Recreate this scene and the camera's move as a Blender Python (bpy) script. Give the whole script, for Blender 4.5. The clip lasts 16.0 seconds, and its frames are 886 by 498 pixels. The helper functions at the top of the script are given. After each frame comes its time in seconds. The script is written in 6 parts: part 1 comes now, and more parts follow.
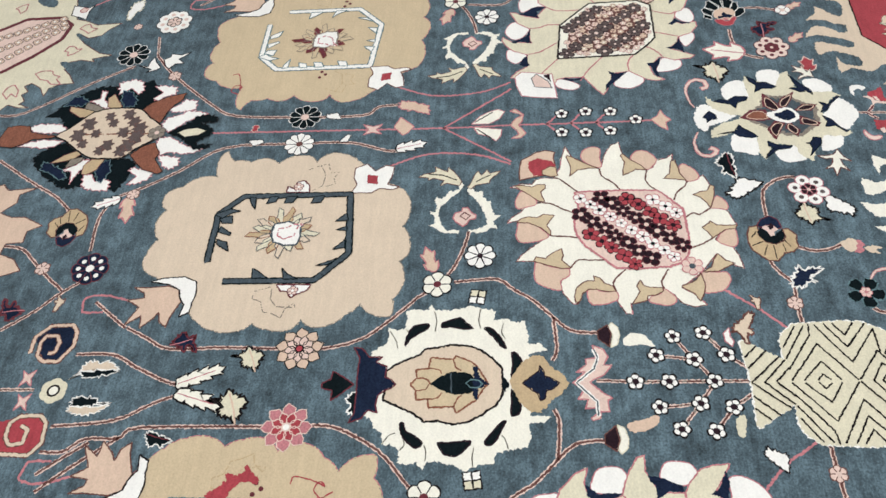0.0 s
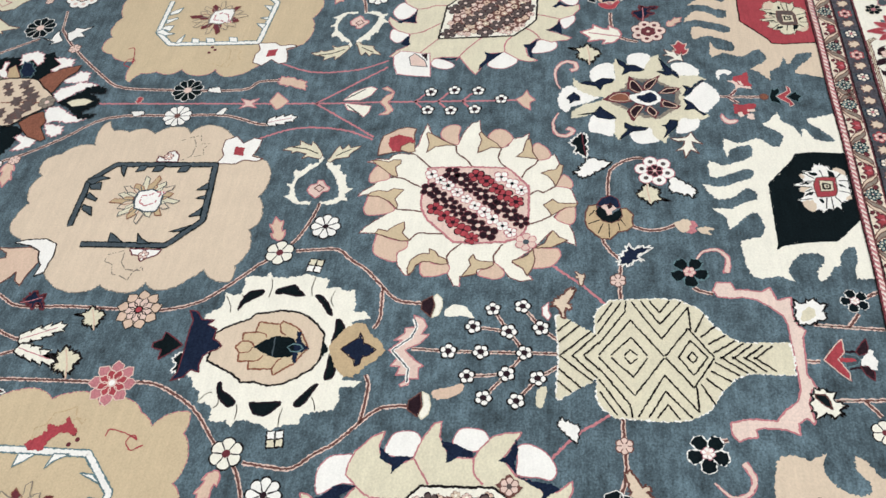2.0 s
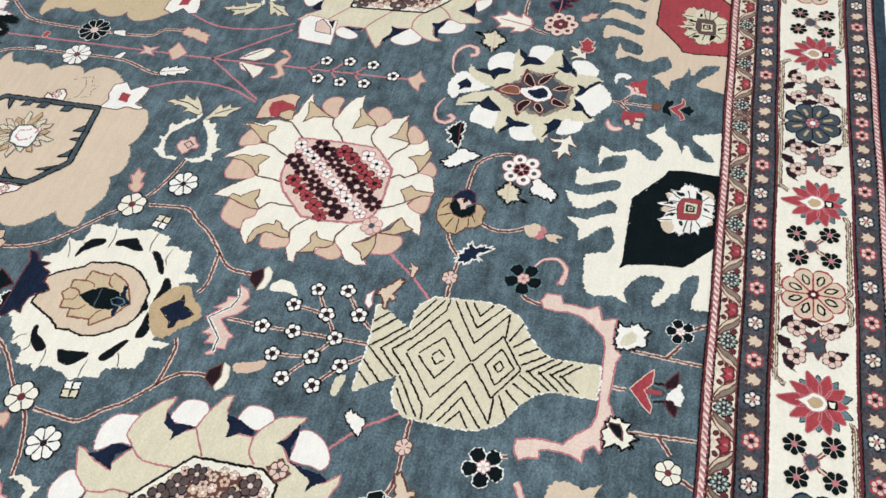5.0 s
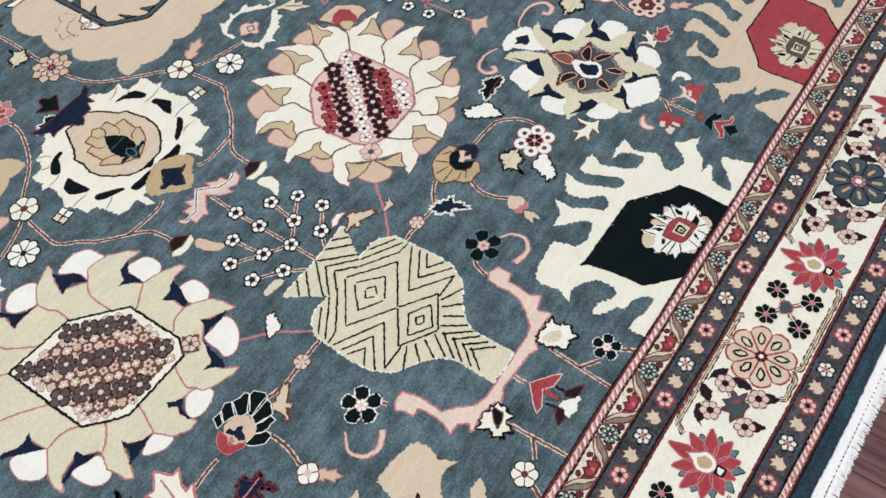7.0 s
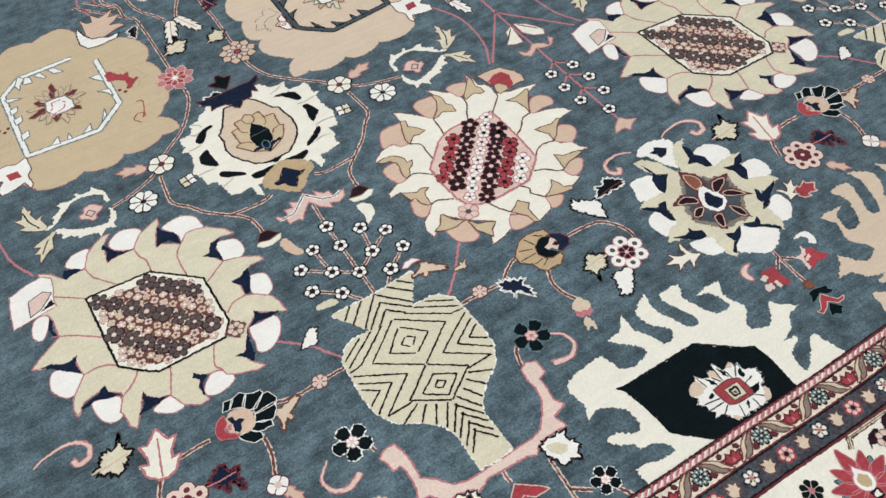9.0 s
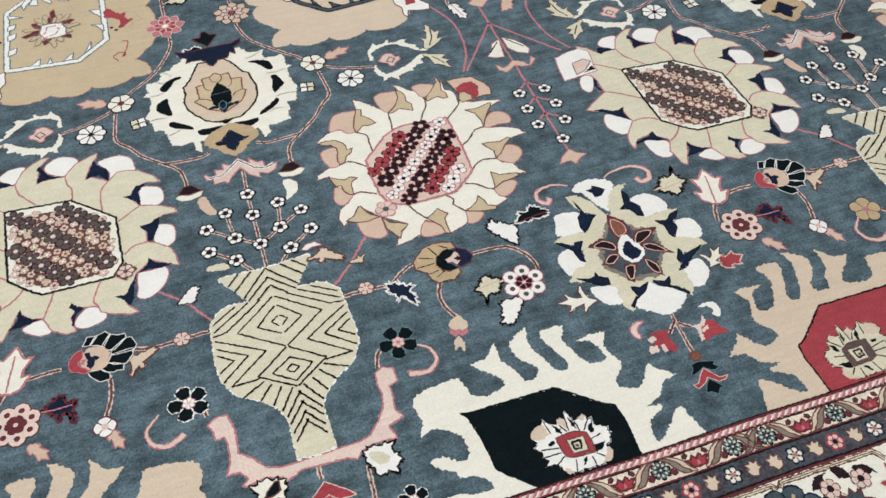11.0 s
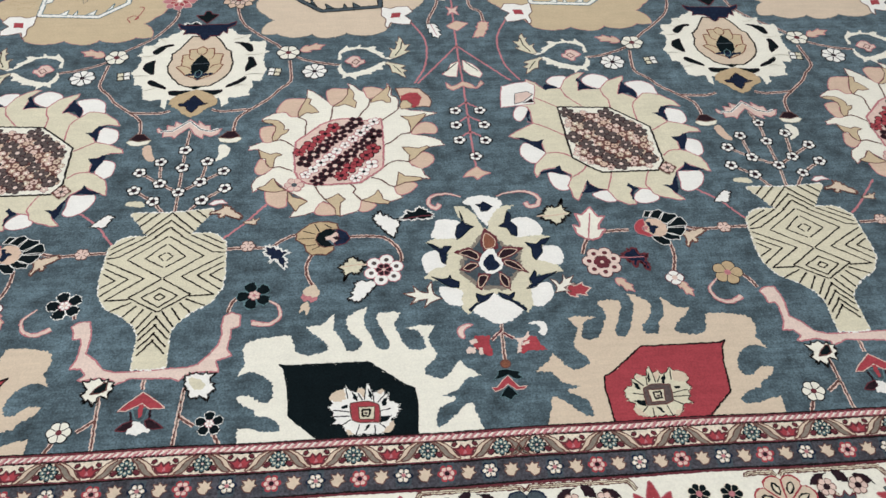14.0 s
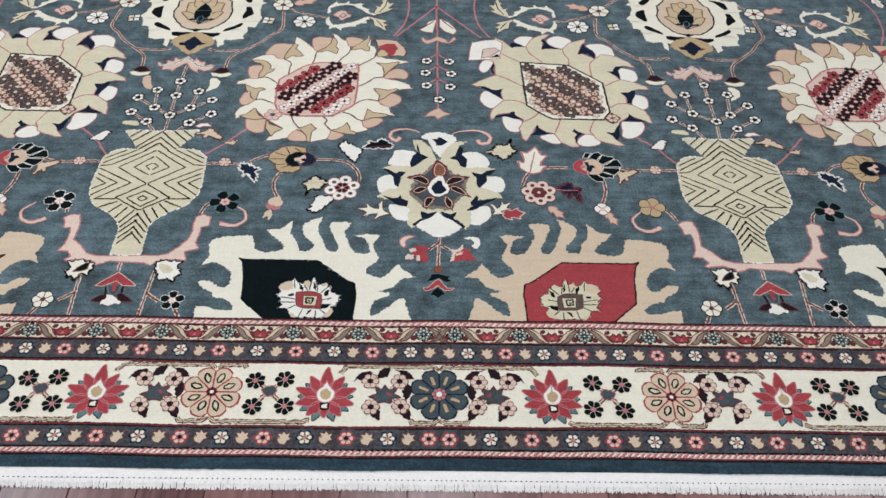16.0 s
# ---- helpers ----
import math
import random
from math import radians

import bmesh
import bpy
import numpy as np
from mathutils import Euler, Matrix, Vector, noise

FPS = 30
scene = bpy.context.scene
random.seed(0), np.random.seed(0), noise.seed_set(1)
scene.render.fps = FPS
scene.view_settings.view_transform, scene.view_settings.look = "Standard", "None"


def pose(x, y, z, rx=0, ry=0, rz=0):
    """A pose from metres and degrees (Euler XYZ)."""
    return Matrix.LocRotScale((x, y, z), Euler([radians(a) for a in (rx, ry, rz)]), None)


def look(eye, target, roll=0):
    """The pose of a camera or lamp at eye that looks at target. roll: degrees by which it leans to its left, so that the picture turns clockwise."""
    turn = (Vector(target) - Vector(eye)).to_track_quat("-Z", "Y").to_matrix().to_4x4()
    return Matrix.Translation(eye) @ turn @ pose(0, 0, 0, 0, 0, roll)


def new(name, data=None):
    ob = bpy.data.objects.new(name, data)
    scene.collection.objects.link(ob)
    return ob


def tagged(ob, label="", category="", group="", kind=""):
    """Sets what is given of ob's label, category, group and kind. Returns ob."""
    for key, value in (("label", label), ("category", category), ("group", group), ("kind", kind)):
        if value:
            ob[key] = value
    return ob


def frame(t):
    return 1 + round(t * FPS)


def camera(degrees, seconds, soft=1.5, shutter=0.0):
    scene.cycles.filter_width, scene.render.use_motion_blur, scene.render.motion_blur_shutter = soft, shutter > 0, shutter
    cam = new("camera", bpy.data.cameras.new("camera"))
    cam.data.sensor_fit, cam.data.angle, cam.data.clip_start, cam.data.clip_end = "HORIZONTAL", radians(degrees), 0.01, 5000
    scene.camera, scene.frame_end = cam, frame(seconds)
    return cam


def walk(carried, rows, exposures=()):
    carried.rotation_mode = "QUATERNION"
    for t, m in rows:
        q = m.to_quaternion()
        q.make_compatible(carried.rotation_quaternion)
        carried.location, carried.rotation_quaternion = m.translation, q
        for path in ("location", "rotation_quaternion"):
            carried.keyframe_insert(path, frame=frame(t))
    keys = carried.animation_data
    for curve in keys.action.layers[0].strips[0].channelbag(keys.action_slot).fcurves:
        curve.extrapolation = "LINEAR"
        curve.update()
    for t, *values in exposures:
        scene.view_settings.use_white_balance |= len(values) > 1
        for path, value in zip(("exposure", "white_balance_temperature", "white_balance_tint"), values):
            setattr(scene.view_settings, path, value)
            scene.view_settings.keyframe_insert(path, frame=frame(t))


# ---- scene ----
EXPOSURE, LAMP = 0.06, 31.0
cam = camera(54.6, 16.0)
PATH = [
    (0, (-1.663, 1.506, 1.631), (-0.449, 1.708, 0.054), -8.4),
    (0.5, (-1.671, 1.393, 1.629), (-0.444, 1.619, 0.065), -8.5),
    (1, (-1.671, 1.288, 1.623), (-0.443, 1.537, 0.064), -9.5),
    (1.5, (-1.691, 1.17, 1.611), (-0.467, 1.429, 0.051), -8.9),
    (2, (-1.699, 1.038, 1.588), (-0.502, 1.327, 0.012), -9.9),
    (2.5, (-1.668, 0.949, 1.563), (-0.469, 1.158, -0.023), -7.5),
    (3, (-1.622, 0.86, 1.55), (-0.42, 1.066, -0.035), -6.6),
    (3.5, (-1.586, 0.77, 1.54), (-0.383, 1.015, -0.039), -6.7),
    (4, (-1.575, 0.694, 1.536), (-0.38, 0.978, -0.043), -8.5),
    (4.2, (-1.596, 0.693, 1.519), (-0.418, 0.973, -0.073), -7.8),
    (6.3, (-1.438, 0.271, 1.551), (-0.515, 0.921, -0.1), -9.2),
    (6.5, (-1.418, 0.241, 1.545), (-0.525, 0.915, -0.114), -9.5),
    (7, (-1.345, 0.168, 1.526), (-0.529, 0.904, -0.144), -8.2),
    (7.5, (-1.292, 0.117, 1.523), (-0.566, 0.949, -0.145), -6.6),
    (8, (-1.237, 0.095, 1.537), (-0.531, 1.003, -0.099), -4.6),
    (8.2, (-1.218, 0.081, 1.543), (-0.534, 1.033, -0.077), -5.3),
    (10.3, (-0.903, -0.165, 1.492), (-0.498, 1.065, -0.032), -2.8),
    (10.5, (-0.863, -0.171, 1.488), (-0.464, 1.054, -0.041), -2.3),
    (11, (-0.747, -0.192, 1.482), (-0.367, 1.026, -0.059), -1.2),
    (11.5, (-0.647, -0.24, 1.504), (-0.302, 0.981, -0.042), 0.7),
    (12, (-0.568, -0.292, 1.505), (-0.281, 0.959, -0.029), -1.4),
    (12.5, (-0.493, -0.365, 1.516), (-0.275, 0.882, -0.032), 0.1),
    (13, (-0.396, -0.415, 1.528), (-0.211, 0.866, 0.003), 0.8),
    (13.5, (-0.315, -0.457, 1.541), (-0.204, 0.833, 0.016), 0.6),
    (14, (-0.227, -0.503, 1.565), (-0.105, 0.825, 0.075), 1.4),
    (14.5, (-0.188, -0.571, 1.559), (-0.03, 0.763, 0.077), 3.5),
    (15, (-0.13, -0.681, 1.565), (-0.03, 0.641, 0.067), 1.3),
    (15.5, (-0.073, -0.771, 1.578), (0.006, 0.561, 0.089), 2.7),
    (16, (-0.015, -0.844, 1.59), (0.022, 0.509, 0.117), 2.0),
]
walk(cam, [(t, look(eye, target, roll)) for t, eye, target, roll in PATH], [(0, EXPOSURE, 6420, 10), (4, EXPOSURE - 0.02, 6420, 10), (7.5, EXPOSURE - 0.13, 6420, 10), (14.5, EXPOSURE - 0.18, 6420, 10), (16, EXPOSURE - 0.25, 6420, 10)])

# world: a bright shop room lit from its ceiling
world = bpy.data.worlds.new("world")
scene.world = world
world.use_nodes = True
world.node_tree.nodes["Background"].inputs[0].default_value = (0.75, 0.85, 1.0, 1)
world.node_tree.nodes["Background"].inputs[1].default_value = 0.15


def ceiling_lamp(x, y, sx, sy, watts, colour):
    d = bpy.data.lights.new("ceiling_lamp", "AREA")
    d.shape, d.size, d.size_y, d.energy, d.color = "RECTANGLE", sx, sy, watts, colour
    ob = new("ceiling_lamp", d)
    ob.matrix_world = pose(x, y, 2.95)
    return ob


for lx in (-2.4, 0.0, 2.4):
    for ly in (-1.2, 1.6, 4.4):
        ceiling_lamp(lx, ly, 0.6, 1.8, LAMP * (1.22 - 0.10 * (lx + 2.4)) * (0.85 if ly > 4 else 1.0), (0.93, 0.955, 1.0))


# ---- materials ----
def nodes_of(name):
    m = bpy.data.materials.new(name)
    m.use_nodes = True
    t = m.node_tree
    return m, t.nodes, t.links, t.nodes["Principled BSDF"]


def wool(name, rgb, abrash=0.12, fleck=0.16, blotch=0.10, sheen=0.06):
    """Hand-knotted wool pile: weft-wise colour bands, knot-sized flecks, worn blotches and a soft nap."""
    m, n, l, p = nodes_of(name)
    geo = n.new("ShaderNodeNewGeometry")

    def layer(scale, detail, rough, stretch=None):
        t = n.new("ShaderNodeTexNoise")
        t.inputs["Scale"].default_value, t.inputs["Detail"].default_value = scale, detail
        t.inputs["Roughness"].default_value = rough
        if stretch:
            s = n.new("ShaderNodeMapping")
            s.inputs["Scale"].default_value = stretch
            l.new(geo.outputs["Position"], s.inputs["Vector"])
            l.new(s.outputs["Vector"], t.inputs["Vector"])
        else:
            l.new(geo.outputs["Position"], t.inputs["Vector"])
        return t

    knots = layer(210.0, 2.0, 0.6)
    bands = layer(1.0, 5.0, 0.65, (7.0, 75.0, 1.0))
    blots = layer(19.0, 7.0, 0.72)
    wide = layer(2.6, 3.0, 0.5)

    def scaled(src, amount):
        r = n.new("ShaderNodeMapRange")
        r.inputs["From Min"].default_value, r.inputs["From Max"].default_value = 0.30, 0.70
        r.inputs["To Min"].default_value, r.inputs["To Max"].default_value = 1 - amount, 1 + amount
        r.clamp = False
        l.new(src.outputs["Fac"], r.inputs["Value"])
        return r.outputs["Result"]

    def times(a, b):
        k = n.new("ShaderNodeMath")
        k.operation = "MULTIPLY"
        l.new(a, k.inputs[0]), l.new(b, k.inputs[1])
        return k.outputs[0]

    value = times(times(scaled(knots, fleck), scaled(bands, abrash)), times(scaled(blots, blotch), scaled(wide, abrash * 0.5)))
    mix = n.new("ShaderNodeVectorMath")
    mix.operation = "SCALE"
    mix.inputs[0].default_value = rgb
    l.new(value, mix.inputs["Scale"])
    l.new(mix.outputs["Vector"], p.inputs["Base Color"])
    bump = n.new("ShaderNodeBump")
    bump.inputs["Strength"].default_value, bump.inputs["Distance"].default_value = 0.6, 0.003
    l.new(knots.outputs["Fac"], bump.inputs["Height"])
    l.new(bump.outputs["Normal"], p.inputs["Normal"])
    p.inputs["Roughness"].default_value = 0.92
    p.inputs["Specular IOR Level"].default_value = 0.04 if max(rgb) < 0.05 else 0.10
    p.inputs["Sheen Weight"].default_value, p.inputs["Sheen Roughness"].default_value = sheen, 0.6
    return m


WOOL = {
    "field": wool("blue_grey_wool", (0.079, 0.118, 0.134), 0.28, 0.40, 0.62),
    "ivory": wool("ivory_wool", (0.78, 0.76, 0.635), 0.035, 0.06, 0.05),
    "white": wool("white_wool", (0.80, 0.79, 0.72), 0.03, 0.05, 0.05),
    "khaki": wool("khaki_wool", (0.64, 0.60, 0.435), 0.05, 0.09, 0.07),
    "beige": wool("pink_beige_wool", (0.62, 0.51, 0.375), 0.05, 0.07, 0.05),
    "peach": wool("peach_wool", (0.61, 0.455, 0.335), 0.05, 0.08, 0.07),
    "camel": wool("camel_wool", (0.47, 0.355, 0.205), 0.06, 0.1, 0.08),
    "gold": wool("golden_wool", (0.54, 0.435, 0.275), 0.05, 0.08, 0.06),
    "rose": wool("pale_rose_wool", (0.67, 0.51, 0.425), 0.05, 0.1, 0.08),
    "blush": wool("blush_wool", (0.70, 0.56, 0.47), 0.05, 0.1, 0.08),
    "pink": wool("pink_wool", (0.46, 0.18, 0.19), 0.08, 0.2, 0.12),
    "red": wool("red_wool", (0.34, 0.050, 0.060), 0.12, 0.15, 0.15),
    "maroon": wool("maroon_wool", (0.12, 0.025, 0.032), 0.1, 0.25, 0.15),
    "rust": wool("rust_brown_wool", (0.13, 0.055, 0.044), 0.1, 0.3, 0.2),
    "taupe": wool("taupe_wool", (0.095, 0.072, 0.066), 0.1, 0.25, 0.2),
    "grey": wool("grey_brown_wool", (0.22, 0.19, 0.15), 0.1, 0.2, 0.15),
    "plum": wool("plum_brown_wool", (0.024, 0.013, 0.017), 0.1, 0.25, 0.2, 0.0),
    "navy": wool("navy_wool", (0.011, 0.018, 0.038), 0.15, 0.3, 0.25, 0.0),
    "black": wool("black_green_wool", (0.0048, 0.0092, 0.0105), 0.1, 0.3, 0.2, 0.0),
    "slate": wool("slate_wool", (0.055, 0.075, 0.085), 0.1, 0.3, 0.2),
    "teal": wool("teal_wool", (0.11, 0.19, 0.2), 0.1, 0.25, 0.2),
    "skirt": wool("dark_blue_edge_wool", (0.022, 0.046, 0.064), 0.3, 0.35, 0.35),
    "line": wool("dark_outline_wool", (0.013, 0.011, 0.011), 0.1, 0.25, 0.2, 0.0),
    "copper": wool("copper_brown_wool", (0.21, 0.080, 0.047), 0.1, 0.3, 0.2),
    "sand": wool("sandy_wool", (0.72, 0.64, 0.50), 0.05, 0.2, 0.12),
    "cotton": wool("bleached_cotton", (0.92, 0.92, 0.90), 0.02, 0.05, 0.03),
    "dusk": wool("brown_slate_wool", (0.058, 0.057, 0.066), 0.25, 0.5, 0.4),
}


def laminate():
    m, n, l, p = nodes_of("red_brown_laminate")
    info, geo = n.new("ShaderNodeObjectInfo"), n.new("ShaderNodeNewGeometry")
    mp = n.new("ShaderNodeMapping")
    mp.inputs["Scale"].default_value = (45.0, 3.0, 1.0)
    add = n.new("ShaderNodeVectorMath")
    add.operation = "ADD"
    l.new(geo.outputs["Position"], add.inputs[0])
    l.new(info.outputs["Random"], add.inputs[1])
    l.new(add.outputs["Vector"], mp.inputs["Vector"])
    grain = n.new("ShaderNodeTexNoise")
    grain.inputs["Scale"].default_value, grain.inputs["Detail"].default_value = 1.5, 8.0
    grain.inputs["Distortion"].default_value = 0.6
    l.new(mp.outputs["Vector"], grain.inputs["Vector"])
    mix = n.new("ShaderNodeMath")
    mix.operation = "MULTIPLY_ADD"
    mix.inputs[1].default_value = 0.6
    l.new(info.outputs["Random"], mix.inputs[0])
    l.new(grain.outputs["Fac"], mix.inputs[2])
    ramp = n.new("ShaderNodeValToRGB")
    ramp.color_ramp.elements[0].position, ramp.color_ramp.elements[0].color = 0.3, (0.065, 0.026, 0.028, 1)
    ramp.color_ramp.elements[1].position, ramp.color_ramp.elements[1].color = 1.1, (0.27, 0.14, 0.135, 1)
    l.new(mix.outputs[0], ramp.inputs[0])
    l.new(ramp.outputs[0], p.inputs["Base Color"])
    p.inputs["Roughness"].default_value = 0.24
    bump = n.new("ShaderNodeBump")
    bump.inputs["Strength"].default_value, bump.inputs["Distance"].default_value = 0.15, 0.001
    l.new(grain.outputs["Fac"], bump.inputs["Height"])
    l.new(bump.outputs["Normal"], p.inputs["Normal"])
    return m


def paint(name, rgb):
    m, n, l, p = nodes_of(name)
    noise_node = n.new("ShaderNodeTexNoise")
    noise_node.inputs["Scale"].default_value = 60.0
    bump = n.new("ShaderNodeBump")
    bump.inputs["Strength"].default_value = 0.1
    l.new(noise_node.outputs["Fac"], bump.inputs["Height"])
    l.new(bump.outputs["Normal"], p.inputs["Normal"])
    p.inputs["Base Color"].default_value = (*rgb, 1)
    p.inputs["Roughness"].default_value = 0.7
    return m


LAMINATE, WALL_PAINT, CEILING_PAINT = laminate(), paint("white_wall_paint", (0.78, 0.77, 0.74)), paint("ceiling_paint", (0.8, 0.8, 0.79))


# ---- the room ----
def slab(name, x0, x1, y0, y1, z0, z1, material, label, category):
    bm = bmesh.new()
    bmesh.ops.create_cube(bm, size=1)
    for v in bm.verts:
        v.co = Vector((x0 + (v.co.x + 0.5) * (x1 - x0), y0 + (v.co.y + 0.5) * (y1 - y0), z0 + (v.co.z + 0.5) * (z1 - z0)))
    me = bpy.data.meshes.new(name)
    bm.to_mesh(me)
    bm.free()
    me.materials.append(material)
    return tagged(new(name, me), label, category, kind="structure")


FLOOR = -0.012
floor = slab("floor", -4.6, 4.6, -3.6, 7.0, -0.25, FLOOR - 0.008, LAMINATE, "glossy red-brown laminate floor laid in narrow planks", "floor")
slab("ceiling", -4.6, 4.6, -3.6, 7.0, 3.0, 3.15, CEILING_PAINT, "plain white painted ceiling of the shop room", "ceiling")
slab("wall_west", -4.75, -4.6, -3.75, 7.15, -0.25, 3.15, WALL_PAINT, "plain white painted wall of the shop room", "wall")
slab("wall_east", 4.6, 4.75, -3.75, 7.15, -0.25, 3.15, WALL_PAINT, "plain white painted wall of the shop room", "wall")
slab("wall_south", -4.6, 4.6, -3.75, -3.6, -0.25, 3.15, WALL_PAINT, "plain white painted wall of the shop room", "wall")
slab("wall_north", -4.6, 4.6, 7.0, 7.15, -0.25, 3.15, WALL_PAINT, "plain white painted wall of the shop room", "wall")

# ---- the rug: drawing tools ----
rug = tagged(new("rug"), "large hand-knotted blue-grey wool rug with vases and palmettes, lying on laminate", "rug")
TIER = 0.00006


def P(text):
    """Millimetres written as "u,v u,v" to points in metres."""
    return [Vector([float(c) / 1000 for c in w.split(",")]) for w in text.split()]


def mirrored(half):
    half = [Vector((max(p.x, 0.0), p.y)) for p in half]
    return half + [Vector((-p.x, p.y)) for p in reversed(half)]


def scalloped(pts, depth=0.22):
    """Every long edge swells outwards into a lobe."""
    out = []
    for a, b in zip(pts, pts[1:]):
        out.append(a)
        if (b - a).length > 0.018:
            q = Vector((b.y - a.y, a.x - b.x))
            q = q if q.dot((a + b) / 2) > 0 else -q
            out += [a.lerp(b, f) + q * depth * s for f, s in ((0.12, 0.55), (0.35, 0.95), (0.65, 0.95), (0.88, 0.55))]
    return out + [pts[-1]]


def curve(pts, closed=False, steps=5):
    """A smooth line through the points."""
    out, n = [], len(pts)
    for i in range(n if closed else n - 1):
        a, b, c, d = (pts[(i + k) % n] if closed else pts[min(max(i + k, 0), n - 1)] for k in (-1, 0, 1, 2))
        for s in range(steps):
            t = s / steps
            out.append(0.5 * (2 * b + (c - a) * t + (2 * a - 5 * b + 4 * c - d) * t * t + (3 * b - a - 3 * c + d) * t ** 3))
    return out if closed else out + [pts[-1]]


def knotted(pts, closed=True, step=0.003, rough=0.0010):
    """The line broken up knot by knot, slightly uneven."""
    out = []
    for i in range(len(pts) if closed else len(pts) - 1):
        a, b = pts[i], pts[(i + 1) % len(pts)]
        k = max(1, int((b - a).length / step))
        for s in range(k):
            out.append(a.lerp(b, s / k) + Vector((random.uniform(-rough, rough), random.uniform(-rough, rough))))
    return out if closed else out + [pts[-1].copy()]


def crossings(pts):
    """The corners at which an outline runs across itself."""
    a = np.array([(p.x, p.y) for p in pts])
    b = np.roll(a, -1, axis=0)
    n = len(a)

    def side(p, q, r):
        return (q[..., 0] - p[..., 0]) * (r[..., 1] - p[..., 1]) - (q[..., 1] - p[..., 1]) * (r[..., 0] - p[..., 0])
    p, q, r, s = a[:, None], b[:, None], a[None], b[None]
    hits = (side(p, q, r) * side(p, q, s) < 0) & (side(r, s, p) * side(r, s, q) < 0)
    return [int(i) for i in np.nonzero(hits.any(axis=1))[0]]


def uneven(pts, rough):
    """A closed outline, knot by knot, that wavers but never crosses itself."""
    plain = knotted(pts, rough=0.0)
    out = [p + Vector((random.uniform(-rough, rough), random.uniform(-rough, rough))) for p in plain]
    for go in range(6):
        bad = crossings(out)
        if not bad:
            break
        for i in bad:
            for k in (i, (i + 1) % len(out)):
                out[k] = plain[k]
    return out


def toothed(pts, depth=0.0065):
    """Small notches and teeth along the longer edges of an outline."""
    out = []
    o = sum(pts, Vector((0, 0))) / len(pts)
    for a, b in zip(pts, pts[1:] + pts[:1]):
        out.append(a)
        if (b - a).length > 0.013:
            inward = (o - (a + b) / 2).normalized() * depth
            out += [a.lerp(b, 0.38) + inward * 0.9, a.lerp(b, 0.52) - inward * 0.6, a.lerp(b, 0.60) + inward * 0.5]
    return out


def swollen(pts, size, out=0.0):
    """An outline grown about its middle and moved outwards from the origin."""
    o = sum(pts, Vector((0, 0))) / len(pts)
    return [o + (p - o) * size + o.normalized() * out for p in pts]


